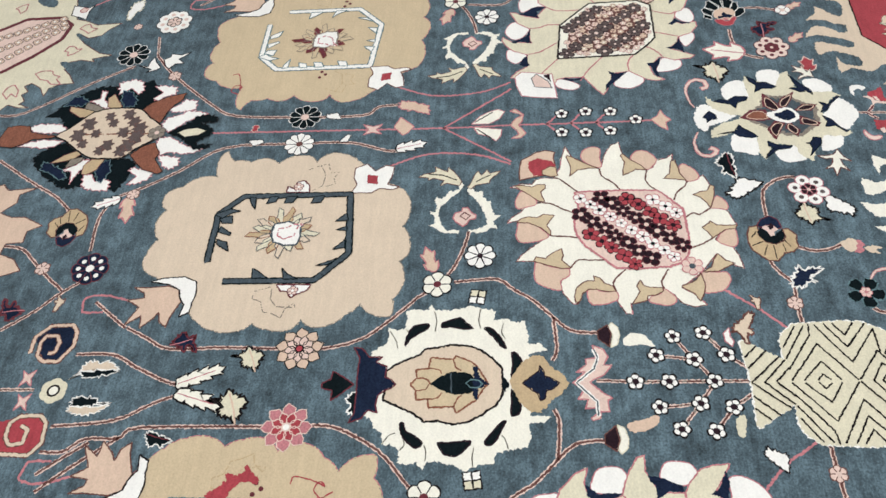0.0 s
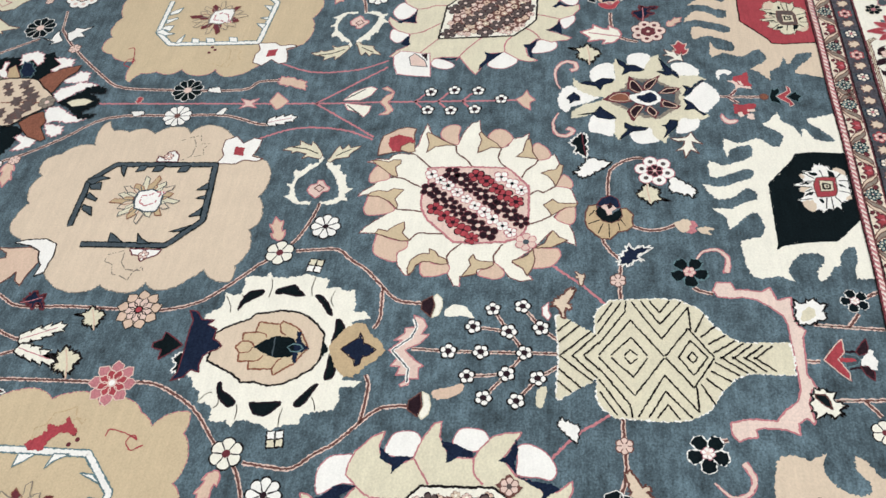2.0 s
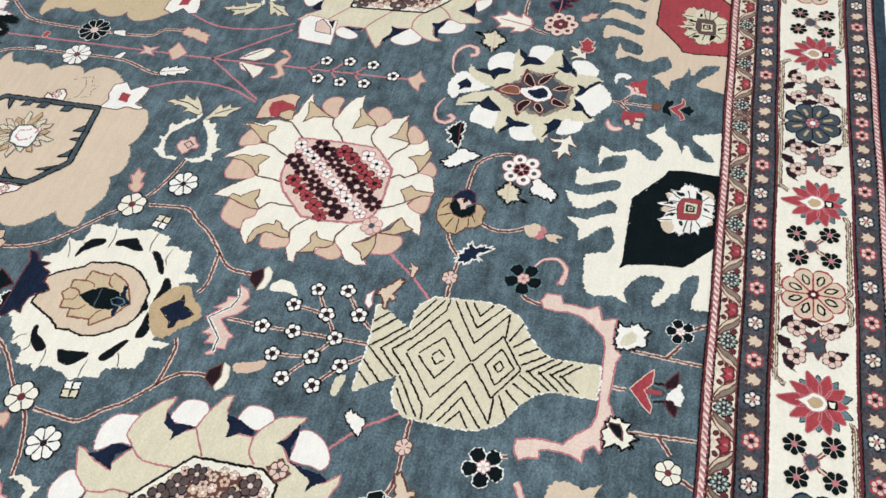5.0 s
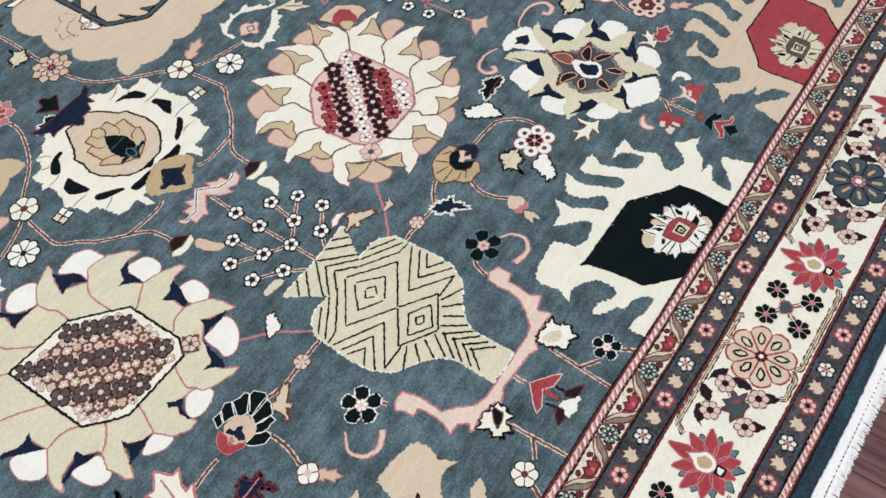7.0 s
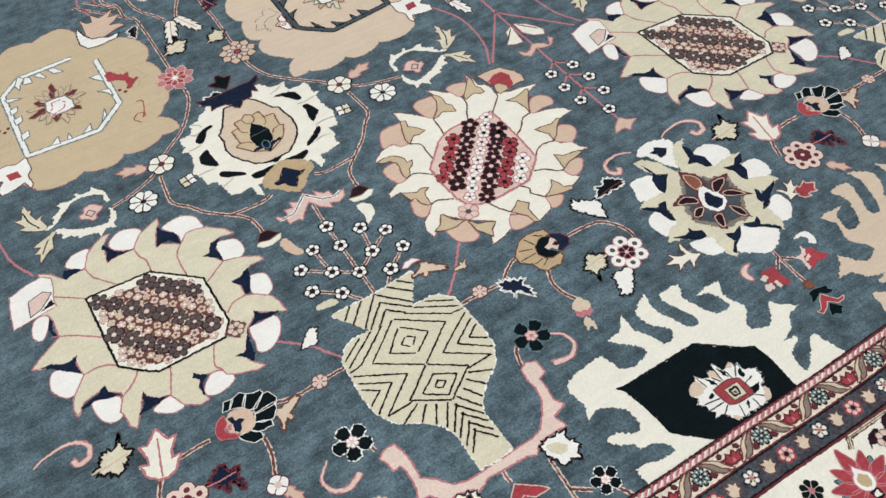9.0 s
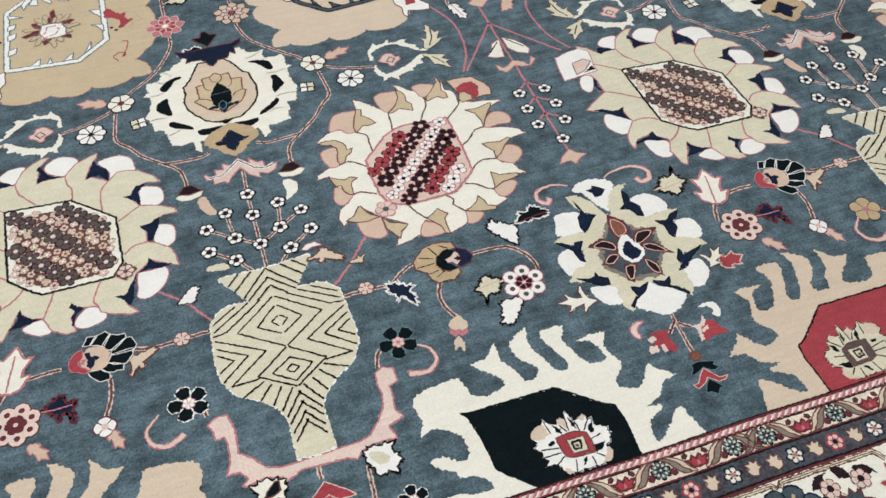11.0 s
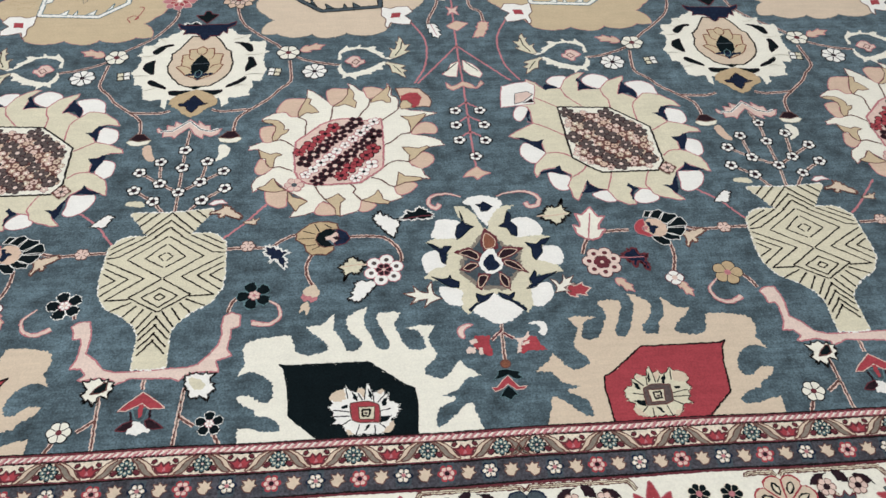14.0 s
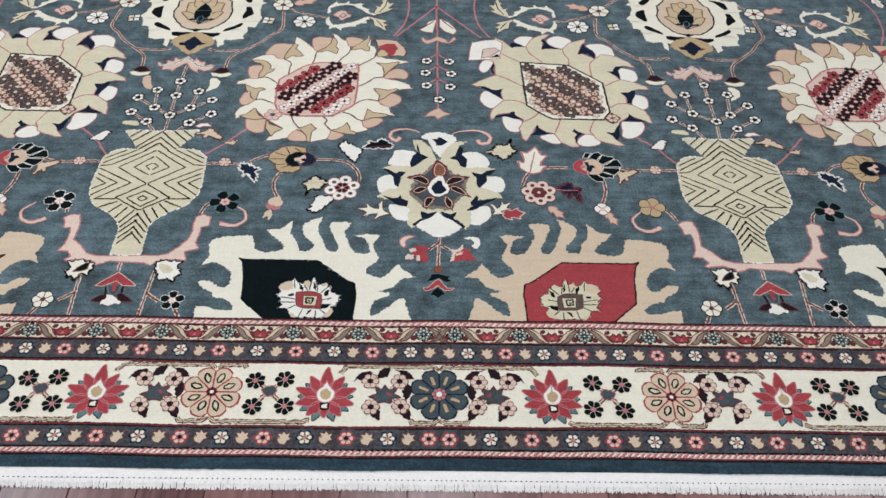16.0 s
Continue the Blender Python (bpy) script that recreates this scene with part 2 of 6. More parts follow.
class Motif:
    """One woven ornament: coloured areas and lines, each a hair above the one before."""

    def __init__(self, name):
        self.name, self.mesh, self.inner = name, None, []
        self.verts, self.faces, self.slots, self.used, self.z = [], [], [], [], 0.0

    def within(self, name):
        """An ornament inside this one, a part of it."""
        m = Motif(name)
        m.z = self.z
        self.inner.append(m)
        return m

    def slot(self, colour):
        if colour not in self.used:
            self.used.append(colour)
        return self.used.index(colour)

    def area(self, colour, pts, rough=0.0017):
        span = max(p.x for p in pts) - min(p.x for p in pts)
        rough *= 1.5 if span > 0.08 else 1.0
        pts = uneven(pts, rough)
        if sum(a.x * b.y - b.x * a.y for a, b in zip(pts, pts[1:] + pts[:1])) < 0:
            pts.reverse()
        self.z += TIER
        k = len(self.verts)
        self.verts += [(p.x, p.y, self.z) for p in pts]
        self.faces.append(tuple(range(k, k + len(pts))))
        self.slots.append(self.slot(colour))
        return self

    def line(self, colour, pts, width, closed=False, lift=True, taper=False, gaps=None):
        """A woven line; gaps: the colour that shows through where single knots are missing."""
        pts = knotted(pts, closed, 0.0034, min(0.0014, 0.26 * width))
        self.z += TIER if lift else 0
        n, k, s = len(pts), len(self.verts), self.slot(colour)
        for i, p in enumerate(pts):
            a, b = (pts[i - 1], pts[(i + 1) % n]) if closed else (pts[max(i - 1, 0)], pts[min(i + 1, n - 1)])
            d = (b - a).normalized() if (b - a).length > 1e-7 else Vector((1, 0))
            w = (width / 2 + random.uniform(-1, 1) * min(0.175 * width, 0.0007)) * (1 - 0.75 * i / n if taper else 1)
            self.verts += [(p.x - d.y * w, p.y + d.x * w, self.z), (p.x + d.y * w, p.y - d.x * w, self.z)]
        for i in range(n if closed else n - 1):
            j = (i + 1) % n
            self.faces.append((k + 2 * i + 1, k + 2 * j + 1, k + 2 * j, k + 2 * i))
            self.slots.append(self.slot(gaps) if gaps and random.random() < 0.25 else s)
        return self

    def edged(self, colour, rim, pts, width=0.004):
        """An area with its outline in another colour."""
        self.area(colour, pts)
        return self.line(rim, pts, width, True)

    def disc(self, colour, x, y, r, ry=None, n=10, turn=0.0):
        return self.area(colour, [Vector((x + r * math.cos(a + turn), y + (ry or r) * math.sin(a + turn))) for a in [2 * math.pi * i / n for i in range(n)]], 0.0003)

    def rosette(self, x, y, r, petals, colour, rim, core, rim_w=0.004, core_r=0.3, notch=0.22, dots=None, second=None, turn=0.0, squash=1.0):
        """A round flower with lobed petals, drawn from its rim inwards."""
        def lobes(rad):
            out = []
            for i in range(petals * 8):
                a = 2 * math.pi * i / (petals * 8) + turn
                q = abs(math.cos(petals * (a - turn) / 2))
                out.append(Vector((x + rad * (1 - notch * (1 - q ** 0.6)) * math.cos(a), y + squash * rad * (1 - notch * (1 - q ** 0.6)) * math.sin(a))))
            return out
        if rim:
            self.area(rim, lobes(r + rim_w), 0.0008)
        self.area(colour, lobes(r), 0.0006)
        self.z += TIER
        for i in range(petals):
            a = 2 * math.pi * (i + 0.5) / petals + turn
            d = Vector((math.cos(a), squash * math.sin(a)))
            if rim:
                self.line(rim, [Vector((x, y)) + d * core_r * r, Vector((x, y)) + d * r * (1 - notch)], rim_w * 0.7, lift=False)
        if dots:
            for i in range(petals):
                a = 2 * math.pi * i / petals + turn
                self.disc(dots, x + 0.66 * r * math.cos(a), y + 0.66 * r * squash * math.sin(a), 0.15 * r, n=6)
        if second:
            self.disc(second, x, y, core_r * 1.45 * r, core_r * 1.45 * r * squash)
        return self.disc(core, x, y, core_r * r, core_r * r * squash, 8)

    def build(self):
        me = bpy.data.meshes.new(self.name)
        me.from_pydata(self.verts, [], self.faces)
        me.polygons.foreach_set("material_index", self.slots)
        for colour in self.used:
            me.materials.append(WOOL[colour])
        self.mesh = me
        return self

    def put(self, at=(0, 0), turn=0.0, size=1.0, flip=False, base=0.0004, label=""):
        """Weaves the ornament into the rug at a place, turned by degrees."""
        if not self.mesh:
            self.build()
        ob = new(self.name, self.mesh)
        ob.parent = rug
        ob.matrix_basis = pose(at[0], at[1], base, 0, 0, turn) @ Matrix.Diagonal((-size if flip else size, size, 1, 1))
        if label:
            ob["label"] = label
        for m in self.inner:
            o = new(m.name, m.mesh or m.build().mesh)
            o.parent = ob
        return ob


def stem(kind, pts, name="stem"):
    """A vine: brown between pale edges, or a single red line."""
    m = Motif(name)
    pts = curve([Vector(p) for p in pts], steps=4)
    if kind == "vine":
        m.line("rose", pts, 0.0096)
        m.line("rust", pts, 0.0052)
    elif kind == "pale":
        m.line("rose", pts, 0.0086)
        m.line("rust", pts, 0.0040, gaps="grey")
    else:
        m.line("pink", pts, 0.0056)
    return m.put(base=0.00005)


def leaf(name, length, width, colour, rim, vein=None, teeth=3, rim_w=0.004, bend=0.0):
    """A jagged leaf that grows from its base at the origin along +v."""
    m = Motif(name)
    side = [Vector((0.10 * width, 0))]
    for i in range(teeth):
        f = (i + 0.55) / (teeth + 0.6)
        w = width / 2 * 0.72 * (0.72 + 0.45 * math.sin(math.pi * min(1, f + 0.15)))
        side.append(Vector((w * 0.74, length * (f - 0.10))))
        side.append(Vector((w * 1.1, length * (f + 0.16))))
        side.append(Vector((w * 0.60, length * (f + 0.13))))
    half = side + [Vector((0.0, length))]
    out = half + [Vector((-p.x, p.y * 0.94 + 0.03 * length)) for p in reversed(half[:-1])]
    out = [Vector((p.x + bend * (p.y / length) ** 2 * length, p.y)) for p in out]
    m.edged(colour, rim, out, rim_w)
    if vein:
        m.line(vein, [Vector((0, 0.05 * length)), Vector((bend * 0.3 * length, 0.5 * length)), Vector((bend * 0.7 * length, 0.8 * length))], rim_w * 0.7)
    return m.build()


def drawn_leaf(name, pts, colour, rim, vein=None, rim_w=0.0026):
    """A leaf of its own outline, its base at the origin and its tip along +v."""
    m = Motif(name).edged(colour, rim, toothed(pts), rim_w * 1.5)
    if vein:
        top = max(p.y for p in pts)
        m.line(vein, [Vector((0, 0.02 * top)), Vector((0.002, 0.4 * top)), Vector((0, 0.85 * top))], 0.0030)
    return m.build()


def twin(m, colour, pts, width):
    m.line(colour, pts, width)
    m.line(colour, [Vector((-p.x, p.y)) for p in pts], width, lift=False)


# ---- vase ----
vase = Motif("vase")
vase_side = P("0,234 99,240 103,231 77,193 54,157 95,158 117,150 140,124 143,75 146,21 142,-23 121,-62 76,-92 49,-118 36,-143 38,-236 0,-239")
vase.area("white", [p * 1.012 for p in mirrored(vase_side)])
vase.area("khaki", mirrored(vase_side))
for text in (
    "2,99 17,87 4,72", "3,126 48,83 3,52", "2,152 90,82 2,18",
    "28,152 111,93 140,89", "54,153 136,100", "83,152 135,119",
    "137,78 43,20 123,-40", "139,58 80,21 138,-27", "140,40 109,19 141,-3",
    "-1,-28 13,-39 0,-50", "-1,-11 42,-38 0,-70", "2,15 70,-36 1,-83",
    "67,-41 125,-41", "61,-50 107,-73", "49,-61 76,-92", "31,-73 55,-111", "11,-82 41,-129",
    "-3,-94 35,-145", "-3,-118 33,-162", "-3,-141 31,-183", "-3,-161 30,-202",
    "0,233 60,166", "-1,207 52,156", "1,182 33,151", "32,235 76,189", "59,237 87,209",
):
    twin(vase, "line", P(text), 0.0038)
vase.build()

# ---- pink stand that carries the vase ----
stand = Motif("vase_stand")
arm = P("-184,111 -168,122 -145,121 -138,98 -136,74 -139,34 -117,16 -95,-12 -72,-21 -31,-22 41,-21 87,-20 106,-14 128,9 146,34 152,63 150,88 152,113 168,122 190,114 191,82 171,75 171,50 166,22 178,3 161,-3 145,-8 153,-39") \
    + P("129,-35 98,-35 79,-44 70,-54 51,-46 32,-44 12,-43 -12,-42 -31,-39 -62,-52 -67,-56 -70,-42 -99,-33 -137,-38 -144,-34 -131,-23 -143,-6 -167,-5 -156,22 -154,61 -159,75 -174,74 -176,92")
stand.edged("blush", "pink", arm, 0.0036)
stand.build()

# ---- long-petalled palmettes ----
PALM_BODY = P("144,289 156,261 153,234 168,225 175,206 172,180 207,162 235,159 261,152 284,147 245,131 218,92 203,65 213,57 245,49 267,39 284,28 293,8 266,5 249,1 225,-22 194,-55 201,-71 225,-78 232,-106 247,-123 218,-119 179,-134 151,-148 160,-168 172,-190 137,-203") \
    + P("93,-198 66,-192 65,-220 50,-234 21,-243 9,-249 -3,-216 -33,-191 -57,-229 -80,-238 -96,-241 -117,-245 -107,-222 -75,-188 -125,-150 -169,-99 -185,-124 -216,-149 -222,-121 -211,-95 -188,-80 -171,-59 -203,-19 -211,18 -239,16 -238,29 -210,45 -185,51") \
    + P("-175,51 -166,102 -183,124 -210,135 -211,146 -187,164 -160,174 -130,166 -114,151 -102,198 -89,234 -88,273 -71,262 -47,237 -26,212 -9,193 17,226 38,261 29,296 46,285 62,263 82,250 92,211 141,270")
PALM_LOBES = [P(text) for text in (
    "74,270 96,276 117,269 131,257 105,227 87,224 79,247",
    "-32,263 -14,274 6,272 26,269 33,257 21,228 -4,201 -17,197 -26,212 -31,234",
    "-155,222 -137,232 -109,231 -87,227 -100,207 -110,174 -114,151 -133,153 -147,172 -172,170 -169,193",
    "-213,103 -196,112 -176,112 -168,99 -178,78 -177,48 -197,45 -208,61 -212,77",
    "-207,-24 -192,-30 -185,-51 -171,-59 -195,-83 -211,-79 -217,-62 -214,-46",
    "-184,-148 -167,-151 -127,-148 -128,-184 -127,-203 -147,-210 -172,-196 -182,-177",
    "-38,-196 -24,-200 -7,-216 1,-238 -18,-243 -44,-241 -55,-230 -50,-213",
    "64,-194 78,-198 102,-212 92,-226 72,-236 58,-231 62,-212",
    "153,-146 179,-134 197,-134 211,-144 193,-169 167,-180 154,-167",
    "227,-19 252,-26 261,-41 255,-63 229,-82 206,-70 195,-53",
    "221,95 244,108 266,101 278,80 271,58 239,60 213,57 205,65",
)]
PALM_WEDGES = [P(text) for text in (
    "150,279 151,260 144,233 152,220 152,201 139,200 128,213 112,209 95,202 97,217 125,249",
    "29,273 42,262 48,244 44,222 54,207 50,181 34,192 19,200 1,191 -14,191 12,214 28,244",
    "-89,234 -76,227 -82,206 -66,190 -53,167 -72,163 -87,167 -110,147 -111,169 -102,198",
    "-209,139 -191,142 -169,138 -155,125 -147,113 -148,95 -133,96 -140,82 -155,72 -162,54 -177,48 -178,69 -171,92 -171,109 -183,124 -203,130",
    "-213,15 -195,4 -178,-5 -164,1 -147,-8 -162,-15 -167,-29 -169,-56 -177,-58 -188,-42 -191,-21 -203,-19",
    "-172,-105 -164,-99 -157,-119 -148,-133 -129,-146 -157,-151 -179,-149 -193,-142 -207,-135 -185,-124",
    "-127,-150 -111,-173 -95,-178 -74,-190 -94,-207 -102,-226 -113,-207 -124,-188",
    "4,-166 15,-181 23,-188 11,-201 9,-218 10,-247 -1,-243 -3,-220 -14,-205 -29,-186 -12,-179",
    "107,-157 116,-175 120,-194 138,-202 133,-211 109,-208 88,-203 64,-194 84,-185 99,-174",
    "163,-93 180,-109 220,-116 225,-126 199,-132 179,-134 155,-147 160,-121",
    "176,6 198,4 221,-2 245,8 252,2 230,-16 210,-41 192,-53 196,-28 185,-11",
    "177,139 199,135 215,136 243,145 252,142 234,118 215,89 203,65 204,89 198,118",
)]
PALM_RULES = [P(text) for text in (
    "92,210 85,183 71,162 56,131",
    "-14,191 -16,157 -21,124",
    "-112,149 -88,130 -88,99 -88,68",
    "-177,48 -150,52 -116,22",
    "-171,-59 -149,-57 -117,-75",
    "-29,-186 -45,-161 -55,-137",
    "64,-194 44,-165 50,-151 39,-136 28,-128",
    "152,-149 135,-140 116,-120 91,-111",
    "194,-55 161,-48 139,-58 125,-71",
    "201,63 176,59 155,35 129,16",
    "172,180 169,165 124,121",
)]
PALM_HEX = P("123,128 72,121 58,132 4,133 -20,126 -46,111 -113,42 -115,-7 -110,-80 -99,-111 -71,-127 -26,-132 63,-129 123,-75 124,-60 127,13 125,87")
PALM_BRACT = P("168,265 195,266 220,263 237,259 262,224 270,198 263,174 244,178 209,173 185,190 178,227")
PALM_SEAL = P("182,229 206,242 231,243 242,219 233,185 216,172 182,205")
PALM_TONGUE = P("186,207 199,207 213,187 209,173 181,168 177,186")
PALM_KNOB = P("-110,-129")[0]


def inside(p, outline):
    hit = False
    for a, b in zip(outline, outline[1:] + outline[:1]):
        if (a.y > p.y) != (b.y > p.y) and p.x < (b.x - a.x) * (p.y - a.y) / (b.y - a.y) + a.x:
            hit = not hit
    return hit


TAN_BODY = P("8,318 31,293 40,233 27,239 -26,239 -52,274 -72,283 -105,297 -105,285 -86,253 -73,211 -86,215 -126,188 -147,212 -172,210 -197,201 -232,170 -244,145 -214,153 -187,146 -170,118 -189,81 -218,73 -241,62 -266,47 -271,32 -238,33 -207,15 -195,2 -195,-39 -215,-49 -243,-73 -252,-99 -255,-131") \
    + P("-224,-113 -198,-97 -177,-112 -163,-123 -153,-155 -135,-176 -135,-203 -159,-231 -141,-232 -104,-219 -81,-206 -76,-188 -51,-183 -33,-179 -20,-201 -29,-240 -8,-242 20,-224 39,-183 60,-179 87,-153 100,-182 121,-220 132,-206 133,-185 138,-164 122,-129 124,-120 161,-93 195,-99 216,-128 220,-105 213,-79 178,-35") \
    + P("183,13 207,17 256,33 270,42 250,58 196,92 195,142 201,166 234,178 214,207 193,226 192,264 188,295 163,277 143,248 116,248 91,247 72,289 48,309 25,320")
TAN_LOBES = [P(text) for text in (
    "127,282 108,302 89,305 67,300 82,262 97,251 115,264",
    "19,287 -5,308 -29,307 -54,292 -54,272 -28,242 -1,252 16,268",
    "-107,261 -134,269 -160,267 -183,249 -187,224 -188,206 -158,212 -130,183 -131,216 -118,239",
    "-197,137 -219,136 -241,122 -245,86 -223,69 -197,77 -191,104",
    "-221,1 -240,1 -257,-12 -255,-51 -237,-65 -219,-54 -210,-34",
    "-167,-127 -193,-127 -223,-126 -228,-150 -213,-179 -184,-199 -161,-191 -164,-166",
    "-37,-200 -59,-186 -85,-201 -90,-224 -66,-236 -44,-237 -26,-224",
    "78,-199 51,-187 29,-194 21,-223 43,-228 67,-214",
    "183,-114 160,-115 129,-130 137,-173 158,-178 177,-160",
    "237,3 218,6 176,-36 188,-60 218,-70 239,-50 246,-27",
    "235,161 215,170 201,157 211,129 229,105 245,124",
)]
TAN_DARTS = [P(text) for text in (
    "137,268 115,264 93,246 116,248 136,241 143,248",
    "34,296 25,277 7,249 -29,236 2,239 26,240 38,231 40,248 30,265 39,279",
    "-95,272 -101,256 -126,228 -126,188 -104,216 -86,215 -73,211 -84,238",
    "-185,148 -210,152 -190,126 -192,98 -193,81 -176,102 -154,123 -172,122",
    "-218,26 -231,29 -223,-1 -208,-37 -195,-39 -198,-12 -182,15 -207,15",
    "-193,-88 -207,-106 -241,-121 -216,-125 -190,-120 -165,-125 -186,-110",
    "-163,-123 -155,-158 -151,-191 -141,-211 -132,-192 -112,-173 -135,-176",
    "-21,-160 -26,-169 -45,-182 -29,-197 -24,-227 -31,-237 -20,-223 -21,-199 -28,-188 -17,-173",
    "89,-151 83,-145 81,-159 57,-180 40,-184 66,-190 90,-192 110,-194 89,-173",
    "206,-109 184,-101 164,-99 158,-88 146,-84 144,-105 126,-124 144,-122 175,-109 204,-116",
    "254,36 231,32 207,17 188,17 176,24 185,-3 179,-30 205,-6 231,19",
    "199,155 195,142 204,118 196,92 208,108 211,129",
)]
TAN_RULES = [P(text) for text in (
    "90,244 80,209 42,161",
    "-26,239 -29,210 -39,189 -39,150",
    "-126,188 -105,158 -104,92",
    "-188,80 -169,67 -137,45",
    "-195,-40 -164,-41 -143,-61",
    "-76,-188 -68,-167 -86,-121",
    "36,-184 24,-152 13,-119",
    "120,-131 94,-113 74,-88",
    "178,-35 142,-33 110,-51",
    "209,100 165,77 111,34",
    "175,208 114,161",
)]
TAN_HEX = P("114,161 -36,150 -133,61 -137,-84 -113,-118 38,-118 70,-94 108,-55")


def seed_rows(m, outline, d, shift, kinds):
    """Rows of small blossoms along the heart of a palmette, drawn by hand: no two alike."""
    q = Vector((-d.y, d.x))
    top = m.z
    for row in range(-4, 5):
        colour, rim, eye, size, pitch = kinds(row)
        for col in range(-8, 9):
            p = d * (col * pitch + (row % 2) * pitch / 2 + random.uniform(-0.003, 0.003)) + q * (row * 0.0368 + shift + random.uniform(-0.0025, 0.0025))
            if size and inside(p * 1.09, outline):
                m.z = top + (row % 2) * 3 * TIER
                r = size * random.uniform(0.86, 1.10)
                m.rosette(p.x, p.y, r, random.choice((4, 5, 5, 6)), colour, rim, eye, random.uniform(0.0024, 0.0040), random.uniform(0.16, 0.30) if colour == "taupe" else random.uniform(0.22, 0.36), random.uniform(0.30, 0.46), turn=random.uniform(0, 6))
    m.z = top + 12 * TIER


white_palmette = m = Motif("white_palmette")
m.area("ivory", PALM_BODY)
m.line("rust", PALM_BODY, 0.0028, True, gaps="pink")
for pts in PALM_LOBES:
    m.within("lobe").edged("peach", "pink", curve(pts, True, 3), 0.0028)
    m.z += 0.3 * TIER
m.z += 2 * TIER
for pts in PALM_WEDGES:
    m.within("inner_leaf").edged("gold", "rust", pts, 0.0028)
    m.z += 0.3 * TIER
m.z += 2 * TIER
for pts in PALM_RULES:
    m.line("rust", curve(pts, steps=4), 0.0038, lift=pts is PALM_RULES[0])
bract = m.within("corner_leaf")
bract.edged("peach", "rust", PALM_BRACT, 0.0032).area("red", PALM_SEAL).edged("gold", "rust", PALM_TONGUE, 0.0026)
m.z += 5 * TIER
core = m.within("heart")
core.edged("rose", "pink", PALM_HEX, 0.0055)
SEEDS = [("white", "pink", "black", 0.0155, 0.031), ("plum", "maroon", "rose", 0.0200, 0.034), ("red", "plum", "plum", 0.0185, 0.034), ("white", "pink", "black", 0.0170, 0.034)]
seed_rows(core, PALM_HEX, Vector((0.656, 0.755)), 0.0, lambda row: SEEDS[min(abs(row), 3)])
core.rosette(PALM_KNOB.x, PALM_KNOB.y, 0.024, 6, "rose", "pink", "slate", 0.003, 0.32, 0.25)
m.build()

tan_palmette = m = Motif("tan_palmette")
for pts in TAN_LOBES:
    m.within("lobe").edged("white", "pink", curve(swollen(pts, 1.05), True, 3), 0.0022)
    m.z += 0.3 * TIER
m.z += 2 * TIER
m.area("khaki", TAN_BODY)
m.line("pink", TAN_BODY, 0.0032, True)
for pts in TAN_DARTS:
    m.within("dart").area("navy", pts)
    m.z += 0.3 * TIER
m.z += TIER
for pts in TAN_RULES:
    m.line("pink", curve(pts, steps=4), 0.0038, lift=pts is TAN_RULES[0])
bract = m.within("corner_leaf")
bract.edged("white", "pink", P("186,283 165,265 170,232 177,203 177,179 277,167 273,215 264,264 222,279"), 0.0026).edged("rose", "slate", P("194,237 176,223 207,191 236,180 229,228"), 0.0026).area("plum", P("183,204 177,187 213,182"))
m.z += 5 * TIER
core = m.within("heart")
core.edged("ivory", "line", TAN_HEX, 0.0055).area("rust", swollen(TAN_HEX, 0.84))
TAN_RUN = Vector((0.683, 0.731))
TAN_SIDE = Vector((-TAN_RUN.y, TAN_RUN.x))
level = core.z
for row in range(-9, 10):
    for col in range(-9, 10):
        p = TAN_RUN * (col * 0.0226 + (row % 2) * 0.0113 + random.uniform(-0.003, 0.003)) + TAN_SIDE * (row * 0.0196 + random.uniform(-0.003, 0.003))
        if inside(p * 1.14, TAN_HEX):
            core.z = level
            core.rosette(p.x, p.y, random.uniform(0.0090, 0.0108), random.choice((4, 5)), random.choice(("rose", "peach", "rose", "beige")), "rust", random.choice(("ivory", "peach", "rust")), 0.0012, 0.34, 0.3, turn=random.uniform(0, 6))
core.z = level + 8 * TIER
seed_rows(core, TAN_HEX, TAN_RUN, 0.026, lambda row: ("taupe", "plum", "blush", 0.0 if row % 2 else 0.0205, 0.0400))
knob = P("-141,-112")[0]
core.area("rust", [knob + p for p in P("-26,2 -2,26 26,-2 2,-26")])
core.rosette(knob.x, knob.y, 0.018, 6, "rose", "rust", "taupe", 0.0025, 0.32, 0.3)
m.build()

# ---- oval medallion with a navy crown ----
oval = Motif("oval_medallion")
OVAL_BODY = P("97,164 117,131 136,125 159,127 151,110 153,90 179,84 200,87 203,67 199,35 215,30 198,21 194,-16 199,-44 202,-61 196,-84 192,-98 186,-116 161,-112 160,-140 150,-162 152,-179 132,-183 112,-186 94,-182 92,-210 73,-224 70,-196 65,-180 18,-203") \
    + P("-30,-198 -80,-174 -81,-184 -85,-217 -98,-198 -99,-171 -130,-172 -151,-163 -152,-143 -155,-122 -160,-97 -184,-90 -180,-66 -189,-45 -194,-31 -179,-11 -169,24 -170,47 -186,52 -169,65 -174,82 -167,103 -140,100 -125,121 -127,134 -102,139 -86,155 -69,159 -57,178 -30,149 19,162")
oval.area("ivory", OVAL_BODY, 0.0018)
for text in (
    "152,87 142,81 133,84",
    "194,22 168,17 141,22",
    "193,-84 166,-78 140,-81",
    "152,-134 129,-127 110,-134",
    "-140,100 -130,90 -113,93",
    "-167,47 -149,45 -132,49",
    "-187,-50 -166,-49 -144,-53",
    "-151,-123 -132,-119 -120,-112",
    "149,123 122,109 103,106",
    "-124,137 -106,122 -101,108",
):
    oval.line("khaki", curve(P(text), steps=3), 0.0022, lift=False)
oval.z += TIER
